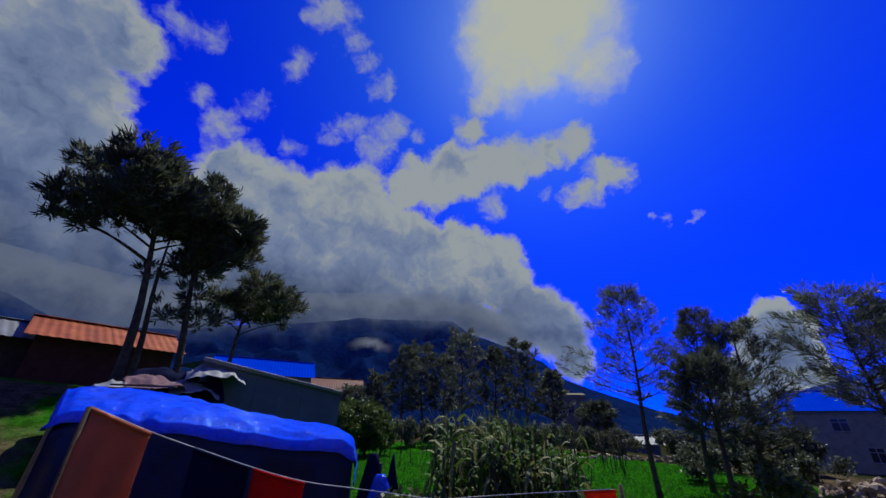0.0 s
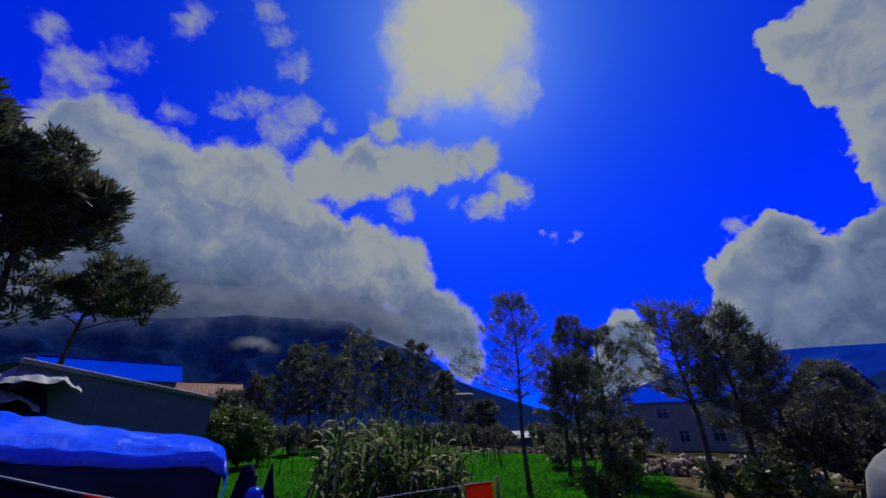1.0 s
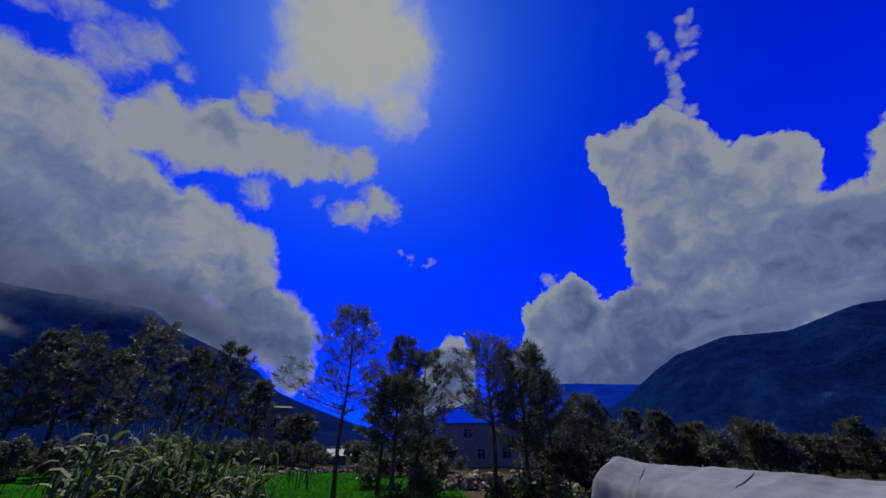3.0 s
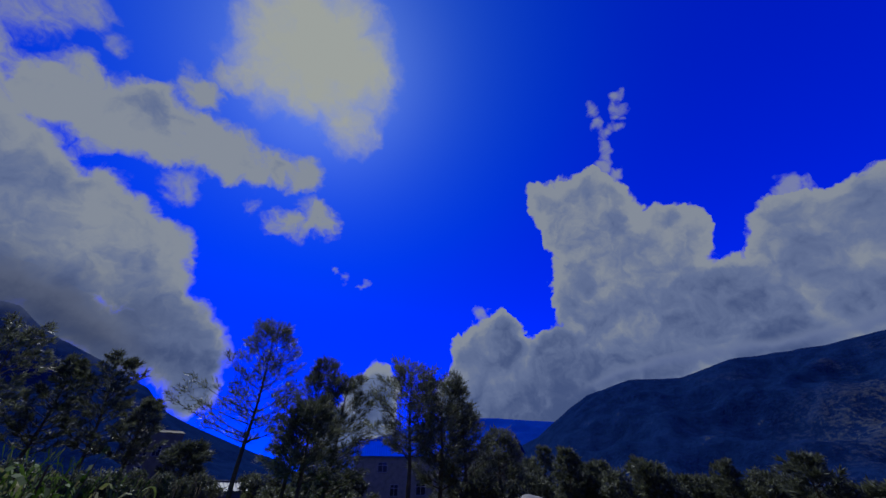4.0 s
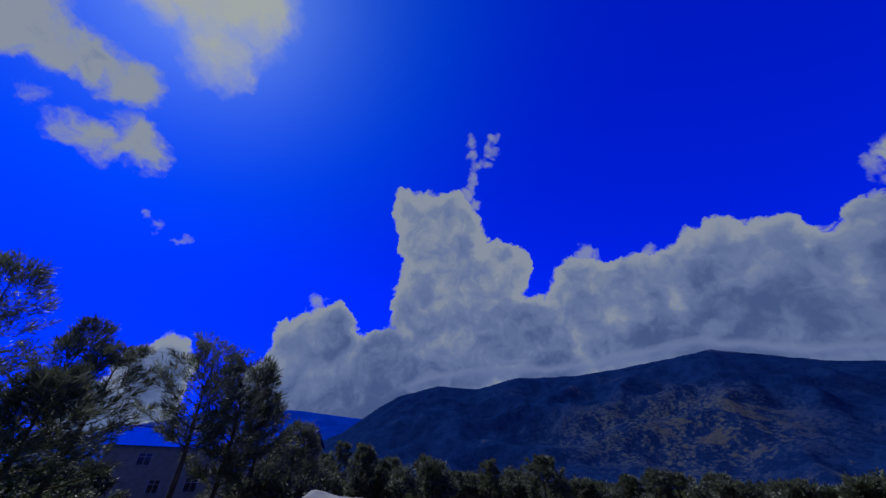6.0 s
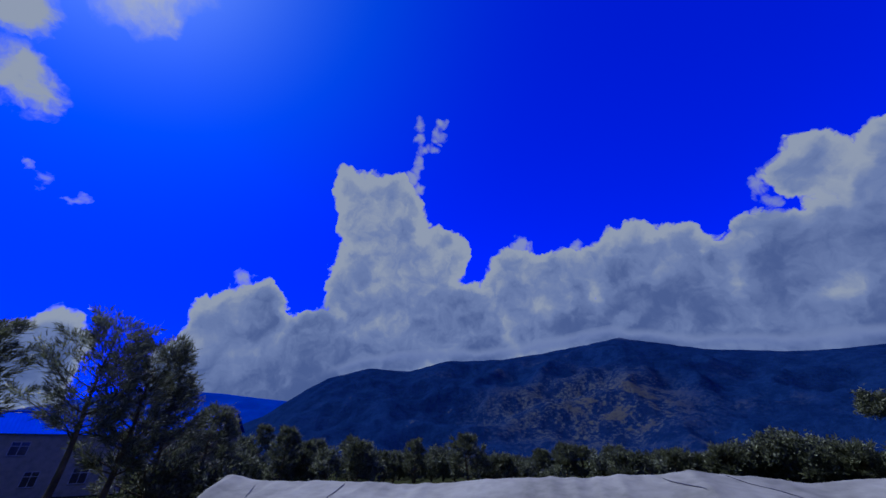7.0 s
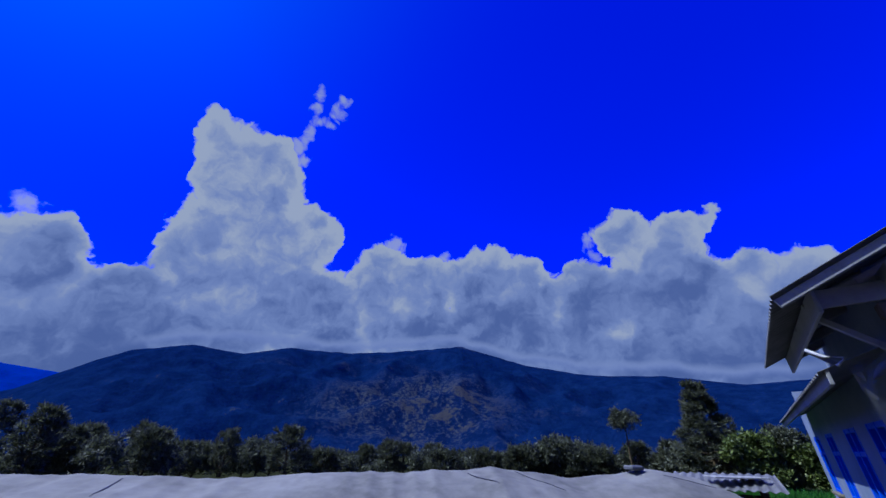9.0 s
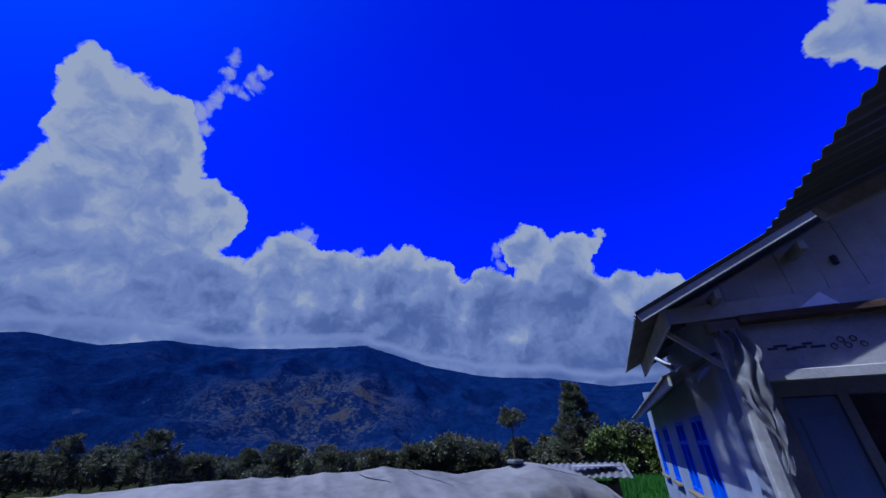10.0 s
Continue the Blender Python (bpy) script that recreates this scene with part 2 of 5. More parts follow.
def ground_material():
    """Short grass in the field, worn soil at its edges, dark scrub beyond."""
    mat = bpy.data.materials.new("field_grass_and_soil")
    mat.use_nodes = True
    n = Nodes(mat.node_tree)
    p = n.add("ShaderNodeTexCoord").outputs["Object"]
    patch, clods, fine = n.noise(p, 0.35, 5.0, 0.6), n.noise(p, 3.0, 5.0, 0.65), n.noise(p, 22.0, 4.0, 0.6)
    tone = n.math("ADD", n.math("MULTIPLY", clods, 0.55), n.math("MULTIPLY", fine, 0.45))
    lawn = n.mix(n.step(tone, 0.36, 0.64), (0.008, 0.05, 0.002), (0.025, 0.13, 0.004))
    soil = n.mix(n.step(tone, 0.35, 0.65), (0.03, 0.022, 0.011), (0.115, 0.085, 0.048))
    scrub = n.mix(n.step(tone, 0.35, 0.65), (0.010, 0.013, 0.006), (0.032, 0.035, 0.014))
    r = n.vec("DISTANCE", p, (0.0, 18.0, 0.0))
    edge = n.math("ADD", r, n.math("MULTIPLY", n.math("SUBTRACT", patch, 0.5), 4.0))
    near = n.mix(n.step(edge, 12.6, 13.4), lawn, soil)
    bank = n.vec("DISTANCE", p, (-12.8, 11.6, 2.3))
    near = n.mix(n.step(n.math("ADD", bank, n.math("MULTIPLY", patch, 3.0)), 4.4, 3.5), near, lawn)
    yard = n.vec("DISTANCE", p, (4.5, -12.5, 0.0))
    near = n.mix(n.step(yard, 5.5, 4.0), near, lawn)
    colour = n.mix(n.step(edge, 17.0, 20.0), near, scrub)
    colour = n.mix(n.step(yard, 5.5, 4.0), colour, lawn)
    shader = n.add("ShaderNodeBsdfPrincipled")
    n.put(shader.inputs["Base Color"], colour)
    shader.inputs["Roughness"].default_value, shader.inputs["Specular IOR Level"].default_value = 0.95, 0.0
    b = n.add("ShaderNodeBump")
    b.inputs["Strength"].default_value, b.inputs["Distance"].default_value = 0.6, 0.06
    n.put(b.inputs["Height"], tone)
    n.put(shader.inputs["Normal"], b.outputs[0])
    n.links.new(shader.outputs[0], n.add("ShaderNodeOutputMaterial").inputs[0])
    return mat


def mountain_material():
    """Dark forest, bare rock faces and pale scars; haze painted in as blue."""
    mat = bpy.data.materials.new("forest_and_rock_hazed")
    mat.use_nodes = True
    n = Nodes(mat.node_tree)
    p = n.add("ShaderNodeTexCoord").outputs["Object"]
    stretch = n.vec("MULTIPLY", p, (1.0, 1.0, 0.45))
    big, mid, fine = n.noise(p, 0.0035, 5.0, 0.6), n.noise(stretch, 0.018, 6.0, 0.65), n.noise(p, 0.09, 4.0, 0.7)
    # navy forest and bluish rock colours carry the distance haze
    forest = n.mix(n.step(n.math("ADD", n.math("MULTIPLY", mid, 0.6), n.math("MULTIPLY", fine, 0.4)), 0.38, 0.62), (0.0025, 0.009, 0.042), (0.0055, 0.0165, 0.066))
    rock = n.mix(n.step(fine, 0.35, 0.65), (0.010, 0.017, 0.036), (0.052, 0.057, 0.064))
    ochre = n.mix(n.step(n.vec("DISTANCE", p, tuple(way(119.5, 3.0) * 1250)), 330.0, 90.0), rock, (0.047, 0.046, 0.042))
    rock = n.mix(n.step(mid, 0.46, 0.56), rock, ochre)
    face = n.vec("DISTANCE", p, tuple(way(111.5, 3.2) * 1300))
    wide = n.vec("DISTANCE", p, tuple(way(108, 2.0) * 1300))
    cliff = n.math("MAXIMUM", n.step(n.math("ADD", face, n.math("MULTIPLY", mid, 240.0)), 560.0, 300.0),
                   n.math("MULTIPLY", n.step(wide, 900.0, 500.0), n.step(big, 0.55, 0.66, 0.0, 0.5)))
    bare = n.math("MULTIPLY", cliff, n.step(n.math("ADD", n.math("MULTIPLY", mid, 0.55), n.math("MULTIPLY", fine, 0.45)), 0.47, 0.56, 0.06, 0.80))
    scars = n.step(n.math("ADD", mid, n.math("MULTIPLY", fine, 0.3)), 0.82, 0.88, 0.0, 0.55)
    colour = n.mix(n.math("MAXIMUM", bare, scars), forest, rock)
    shader = n.add("ShaderNodeBsdfPrincipled")
    n.put(shader.inputs["Base Color"], colour)
    shader.inputs["Roughness"].default_value, shader.inputs["Specular IOR Level"].default_value = 1.0, 0.0
    b = n.add("ShaderNodeBump")
    b.inputs["Strength"].default_value, b.inputs["Distance"].default_value = 0.45, 22.0
    n.put(b.inputs["Height"], n.math("ADD", mid, n.math("MULTIPLY", fine, 0.5)))
    n.put(shader.inputs["Normal"], b.outputs[0])
    n.links.new(shader.outputs[0], n.add("ShaderNodeOutputMaterial").inputs[0])
    return mat


GROUND = ground_material()
BLADE = material("grass_blades", [(0.010, 0.065, 0.003), (0.022, 0.12, 0.004), (0.05, 0.18, 0.010)], 0.7, 0.7, bump=0, thin=0.35, per_object=0.3)
FOREST_HAZE = mountain_material()
# saturated blue base colour stands for the haze before the far mountain
FAR_FOREST_HAZE = material("mountain_haze_tint", [(0.003, 0.02, 0.18), (0.005, 0.028, 0.24)], 0.004, 1.0, bump=0.3, fine=0.05, spec=0.0, distance=15)
BARK = material("bark", [(0.035, 0.025, 0.012), (0.08, 0.06, 0.028), (0.15, 0.115, 0.06)], 6, 0.95, bump=0.8, distance=0.03)
NEEDLE = material("pine_needles", [(0.046, 0.054, 0.028), (0.092, 0.104, 0.055), (0.19, 0.205, 0.13)], 1.2, 0.5, bump=0, thin=0.35, per_object=0.4, spec=0.5)
DARK_NEEDLE = material("dark_needles", [(0.036, 0.042, 0.022), (0.072, 0.083, 0.044), (0.155, 0.168, 0.10)], 1.2, 0.6, bump=0, thin=0.33, per_object=0.35, spec=0.35)
LEAF = material("bush_leaves", [(0.035, 0.050, 0.008), (0.075, 0.11, 0.016), (0.16, 0.20, 0.04)], 1.5, 0.55, bump=0, thin=0.25, per_object=0.4, spec=0.4)
DRY_LEAF = material("corn_leaves", [(0.022, 0.050, 0.006), (0.05, 0.10, 0.012), (0.09, 0.145, 0.025), (0.21, 0.20, 0.08)], 2.0, 0.7, bump=0, thin=0.3, per_object=0.5, spec=0.2)

WHITE_TARP = material("white_tarpaulin", [(0.11, 0.108, 0.104), (0.185, 0.182, 0.176), (0.25, 0.247, 0.24)], 1.1, 0.8, bump=0.35, fine=9, spec=0.1)
# darker copy of the blue tarpaulin: shade on the sides put into the colour
TARP_SHADED = material("shaded_blue_tarpaulin", [(0.0015, 0.003, 0.013), (0.0025, 0.006, 0.028)], 2.0, 0.4, bump=0.4, fine=8, spec=0.3, distance=0.04)
BLUE_ROOF = material("blue_roof_paint", [(0.001, 0.03, 0.42), (0.002, 0.04, 0.52)], 0.7, 0.9, bump=0.1, spec=0.0)
RUST_ROOF = material("rusty_roof_sheet", [(0.12, 0.020, 0.004), (0.26, 0.052, 0.010), (0.42, 0.12, 0.03)], 1.2, 0.7, bump=0.2, spec=0.25)
RED_ROOF = material("red_roof_paint", [(0.10, 0.025, 0.012), (0.17, 0.05, 0.025)], 1.0, 0.7, bump=0.1)
GREY_SHEET = material("dull_grey_sheet", [(0.085, 0.09, 0.10), (0.14, 0.145, 0.155)], 1.5, 0.6, metal=0.2, bump=0.2)
ZINC = material("weathered_zinc", [(0.10, 0.10, 0.10), (0.16, 0.16, 0.16), (0.24, 0.235, 0.23)], 2.5, 0.6, metal=0.2, bump=0.2)
PLASTER = material("pale_plaster", [(0.15, 0.14, 0.10), (0.23, 0.215, 0.155), (0.29, 0.27, 0.20)], 1.8, 0.9, bump=0.15)
CONCRETE = material("bare_concrete", [(0.11, 0.10, 0.065), (0.19, 0.17, 0.11)], 1.2, 0.95, bump=0.3)
PAINTED_BOARD = material("grey_painted_board", [(0.19, 0.19, 0.188), (0.29, 0.29, 0.285), (0.37, 0.37, 0.36)], 2.5, 0.6, bump=0.15)
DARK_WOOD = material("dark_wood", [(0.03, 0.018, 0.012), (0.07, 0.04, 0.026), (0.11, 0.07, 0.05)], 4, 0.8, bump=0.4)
RED_WOOD = material("red_stained_boards", [(0.05, 0.012, 0.008), (0.11, 0.03, 0.02)], 3, 0.8, bump=0.3)
STONE = material("rough_stone", [(0.14, 0.095, 0.06), (0.27, 0.20, 0.14), (0.44, 0.34, 0.25)], 5, 0.95, bump=0.5, per_object=0.5)
BLUE_FRAME = material("blue_window_paint", [(0.01, 0.06, 0.55), (0.015, 0.09, 0.7)], 6, 0.5, bump=0.05)
BLUE_DOOR = material("dull_blue_door", [(0.17, 0.24, 0.42), (0.23, 0.31, 0.50)], 3, 0.55, bump=0.1)
DARK_GLASS = material("dark_window_glass", [(0.01, 0.012, 0.02), (0.02, 0.022, 0.03)], 2, 0.1, bump=0, spec=0.6)
SALMON = material("salmon_cloth", [(0.50, 0.14, 0.06), (0.62, 0.20, 0.10)], 6, 0.9, bump=0.2, fine=160, spec=0.1, thin=0.35)
NAVY = material("navy_cloth", [(0.004, 0.006, 0.025), (0.008, 0.012, 0.045)], 6, 0.9, bump=0.2, fine=160, spec=0.05, thin=0.2)
RED = material("red_cloth", [(0.48, 0.008, 0.008), (0.62, 0.015, 0.012)], 6, 0.9, bump=0.2, fine=160, spec=0.1, thin=0.35)
ORANGE = material("orange_cloth", [(0.75, 0.06, 0.01), (0.85, 0.09, 0.015)], 6, 0.9, bump=0.2, fine=160, spec=0.1, thin=0.4)
CORD = material("white_cord", [(0.4, 0.4, 0.42), (0.6, 0.6, 0.62)], 30, 0.9, bump=0.2)
INK = material("dark_paint_marks", [(0.03, 0.03, 0.05), (0.05, 0.05, 0.08)], 10, 0.7, bump=0)


def clear_plastic():
    mat = bpy.data.materials.new("milky_plastic_film")
    mat.use_nodes = True
    n = Nodes(mat.node_tree)
    p = n.add("ShaderNodeTexCoord").outputs["Object"]
    folds = n.noise(p, 5.0, 5.0, 0.6, 0.6)
    shader = n.add("ShaderNodeBsdfPrincipled")
    shader.inputs["Base Color"].default_value = (0.40, 0.42, 0.46, 1)
    shader.inputs["Roughness"].default_value = 0.25
    b = n.add("ShaderNodeBump")
    b.inputs["Strength"].default_value, b.inputs["Distance"].default_value = 0.6, 0.03
    n.put(b.inputs["Height"], folds)
    n.put(shader.inputs["Normal"], b.outputs[0])
    clear = n.add("ShaderNodeBsdfTransparent")
    both = n.add("ShaderNodeMixShader")
    n.put(both.inputs[0], n.step(folds, 0.42, 0.74, 0.03, 0.34))
    n.links.new(clear.outputs[0], both.inputs[1])
    n.links.new(shader.outputs[0], both.inputs[2])
    n.links.new(both.outputs[0], n.add("ShaderNodeOutputMaterial").inputs[0])
    return mat


FILM = clear_plastic()


def crumpled_plastic(name, dark, light):
    """Woven plastic sheeting: saturated body, thin gloss, sharp crumples."""
    mat = bpy.data.materials.new(name)
    mat.use_nodes = True
    n = Nodes(mat.node_tree)
    p = n.add("ShaderNodeTexCoord").outputs["Object"]
    big, small = n.noise(p, 2.2, 4.0, 0.6), n.noise(p, 11.0, 5.0, 0.62, 0.5)
    crease = n.math("ABSOLUTE", n.math("SUBTRACT", n.noise(p, 4.2, 5.0, 0.58, 0.8), 0.5))
    body = n.add("ShaderNodeBsdfDiffuse")
    n.put(body.inputs[0], n.mix(n.step(n.math("MULTIPLY_ADD", small, 0.5, n.math("MULTIPLY", big, 0.5)), 0.35, 0.65), dark, light))
    gloss = n.add("ShaderNodeBsdfGlossy")
    gloss.inputs[0].default_value = (0.9, 0.95, 1.0, 1.0)
    gloss.inputs["Roughness"].default_value = 0.10
    b = n.add("ShaderNodeBump")
    b.inputs["Strength"].default_value, b.inputs["Distance"].default_value = 1.0, 0.13
    n.put(b.inputs["Height"], n.math("MULTIPLY_ADD", small, 0.10, n.math("MULTIPLY", crease, 1.9)))
    n.put(gloss.inputs["Normal"], b.outputs[0])
    both = n.add("ShaderNodeMixShader")
    both.inputs[0].default_value = 0.09
    n.links.new(body.outputs[0], both.inputs[1])
    n.links.new(gloss.outputs[0], both.inputs[2])
    n.links.new(both.outputs[0], n.add("ShaderNodeOutputMaterial").inputs[0])
    return mat


BLUE_TARP = crumpled_plastic("blue_tarpaulin", (0.001, 0.030, 0.50), (0.002, 0.055, 0.78))

# ---- helpers for building ----
def spot(az, r, z=None):
    """A place r metres from the viewpoint at that azimuth, on the ground unless z is given."""
    x, y = r * math.sin(radians(az)), r * math.cos(radians(az))
    return Vector((x, y, land(x, y) if z is None else z))


def ease(v, lo, hi):
    t = min(1.0, max(0.0, (v - lo) / (hi - lo)))
    return t * t * (3 - 2 * t)


def land(x, y):
    """The ground's height: a level field, a bank rising on one side, a slow fall behind the field."""
    r = math.hypot(x, y)
    az = math.degrees(math.atan2(x, y))
    bank = ease(-az, 12, 44) * ease(r, 7.5, 16) * 2.4 if az > -120 else ease(r, 7.5, 16) * 2.4 * ease(az, -179, -120)
    fall = ease(az, 18, 40) * ease(r, 19, 60) * -1.8 * (1 - ease(az, 130, 165) * 0.6) if az > 0 else 0.0
    rise = ease(az, -30, -5) * (1 - ease(az, 14, 26)) * ease(r, 22, 45) * 0.8
    far = -ease(r, 120, 900) * 30.0
    bumps = noise.noise(Vector((x * 0.25, y * 0.25, 0))) * 0.10 * ease(r, 3, 8) + noise.noise(Vector((x * 0.03, y * 0.03, 5))) * 0.5 * ease(r, 40, 90)
    return bank + fall + rise + far + bumps


def mesh_object(name, verts, faces, mat, smooth=False):
    me = bpy.data.meshes.new(name)
    me.from_pydata([tuple(v) for v in verts], [], [tuple(f) for f in faces])
    me.materials.append(mat)
    if smooth:
        me.polygons.foreach_set("use_smooth", [True] * len(me.polygons))
    me.update()
    return new(name, me)


def empty(name, at, label, category, group=""):
    ob = new(name)
    ob.location = at
    ob.empty_display_size = 0.2
    return tagged(ob, label, category, group)


def under(ob, parent, label=""):
    """Makes ob, built in its parent's own space, a part of parent."""
    ob.parent = parent
    if label:
        ob["label"] = label
    return ob


def part(name, bm, mat, parent, label="", smooth=False):
    me = bpy.data.meshes.new(name)
    bm.to_mesh(me)
    bm.free()
    me.materials.append(mat)
    if smooth:
        me.polygons.foreach_set("use_smooth", [True] * len(me.polygons))
    return under(new(name, me), parent, label)


def box(sx, sy, sz, at=(0, 0, 0), turn=0.0, bevel=0.01, bm=None):
    """A bevelled box whose base centre is at `at`."""
    bm = bm or bmesh.new()
    made = bmesh.ops.create_cube(bm, size=1.0)["verts"]
    bmesh.ops.transform(bm, matrix=Matrix.Translation(at) @ Matrix.Rotation(radians(turn), 4, "Z") @ Matrix.Translation((0, 0, sz / 2)) @ Matrix.Diagonal((sx, sy, sz, 1)), verts=made)
    if bevel:
        edges = list({e for v in made for e in v.link_edges})
        bmesh.ops.bevel(bm, geom=edges, offset=min(bevel, sx * 0.3, sy * 0.3, sz * 0.3), segments=1, affect="EDGES")
    return bm


def tube_data(points, radii, sides=7):
    verts, faces = [], []
    for i, (p, r) in enumerate(zip(points, radii)):
        a = points[max(i - 1, 0)]
        b = points[min(i + 1, len(points) - 1)]
        d = (Vector(b) - Vector(a)).normalized()
        u = d.orthogonal().normalized() if abs(d.z) < 0.9 else Vector((1, 0, 0)).cross(d).normalized()
        v = d.cross(u)
        for k in range(sides):
            t = k * math.tau / sides
            verts.append(Vector(p) + (u * math.cos(t) + v * math.sin(t)) * r)
        if i:
            for k in range(sides):
                k2 = (k + 1) % sides
                faces.append(((i - 1) * sides + k, (i - 1) * sides + k2, i * sides + k2, i * sides + k))
    faces.append(tuple(range(sides))[::-1])
    faces.append(tuple((len(points) - 1) * sides + k for k in range(sides)))
    return verts, faces


def join_data(pieces):
    verts, faces = [], []
    for v, f in pieces:
        o = len(verts)
        verts += v
        faces += [tuple(i + o for i in q) for q in f]
    return verts, faces


def sprays(centres, rng, blades, length, width, up=0.3, droop=0.0, outs=None, loose=0.32):
    """Tufts of narrow leaves round each centre (x, y, z, size); outs: the way each tuft points."""
    n = len(centres) * blades
    c = np.repeat(np.array([q[:3] for q in centres], float), blades, axis=0)
    s = np.repeat(np.array([q[3] for q in centres], float), blades)
    d = rng.normal(size=(n, 3))
    d /= np.linalg.norm(d, axis=1, keepdims=True)
    if outs is not None:
        d = d * 0.75 + np.repeat(np.array(outs, float), blades, axis=0)
    d[:, 2] += up
    d /= np.linalg.norm(d, axis=1, keepdims=True)
    o = c + rng.normal(size=(n, 3)) * (s * loose)[:, None]
    side = np.cross(d, rng.normal(size=(n, 3)))
    side /= np.linalg.norm(side, axis=1, keepdims=True) + 1e-9
    ln = length * rng.uniform(0.6, 1.3, n)[:, None]
    w = width * rng.uniform(0.7, 1.3, n)[:, None]
    mid = o + d * ln * 0.5
    tip = o + d * ln
    tip[:, 2] -= droop * ln[:, 0]
    verts = np.stack([o, mid + side * w, tip, mid - side * w], 1).reshape(-1, 3)
    faces = np.arange(n * 4).reshape(-1, 4)
    return verts, faces


def leaf_mesh(name, verts, faces, mat, parent, label=""):
    me = bpy.data.meshes.new(name)
    me.from_pydata(verts.tolist(), [], faces.tolist())
    me.materials.append(mat)
    return under(new(name, me), parent, label)


def tree(name, at, height, trunk_r, pads, label, seed, needle, blades=46, length=0.2, width=0.012, lean=(0, 0), forks=None, limb_r=0.35, up=0.3, group="", sub=5, clump=0.34, droop=0.0, category="tree", tufted=False):
    """A tapered trunk, limbs to each pad of foliage (x, y, z, radius, flatness), and a ragged crown of tufts."""
    rng = np.random.default_rng(seed)
    ob = empty(name, at, label, category, group)
    ob.rotation_euler = (0, 0, math.atan2(at[1], at[0]) - math.pi / 2)
    top = Vector((lean[0], lean[1], height))

    def axis(t):
        bend = Vector((math.sin(t * 5 + seed), math.cos(t * 4 + seed), 0)) * 0.012 * height * math.sin(t * math.pi)
        return Vector((lean[0] * t ** 1.4, lean[1] * t ** 1.4, height * t)) + bend

    ts = [i / 12 for i in range(13)]
    v, f = tube_data([axis(t) - Vector((0, 0, 0.15 if t == 0 else 0)) for t in ts], [trunk_r * (1.25 if t == 0 else 1) * (1 - 0.86 * t) for t in ts], 9)
    me = mesh_object("trunk", v, f, BARK, True)
    under(me, ob)
    limbs, centres, outs = [], [], []
    for x, y, z, r, flat in pads:
        c = Vector((x, y, z))
        t0 = min(0.97, max(0.3, (z - 0.25 * r - 0.4 * math.hypot(x - lean[0] * 0.7, y - lean[1] * 0.7)) / height))
        s = axis(t0)
        mid = s.lerp(c, 0.5) + Vector((rng.normal() * 0.05, rng.normal() * 0.05, 0.06 * (c - s).length)) * 1.0
        rr = max(0.012, trunk_r * (1 - 0.8 * t0) * limb_r)
        limbs.append(tube_data([s, s.lerp(mid, 0.5) + Vector((0, 0, 0.02)), mid, mid.lerp(c, 0.6), c], [rr, rr * 0.85, rr * 0.65, rr * 0.45, rr * 0.2], 6))
        count = max(6, int(sub * (r / clump) ** 2))
        for _ in range(count):
            d = rng.normal(size=3)
            d /= np.linalg.norm(d)
            k = r * rng.uniform(0.25, 1.0) ** 0.6
            q = Vector((c.x + d[0] * k, c.y + d[1] * k, c.z + d[2] * k * flat))
            centres.append((*q, clump * rng.uniform(0.6, 1.2)))
            outs.append((d[0] * 0.9, d[1] * 0.9, d[2] * 0.5 + 0.45))
            if rng.random() < 0.4:
                limbs.append(tube_data([c, c.lerp(q, 0.55) + Vector((0, 0, 0.03)), q], [rr * 0.28, rr * 0.18, rr * 0.06], 4))
    v, f = join_data(limbs)
    under(mesh_object("branchwork", v, f, BARK, True), ob)
    v, f = sprays(centres, rng, blades, length, width, up, droop, outs if tufted else None, 0.2 if tufted else 0.32)
    leaf_mesh("crown", v, f, needle, ob)
    return ob


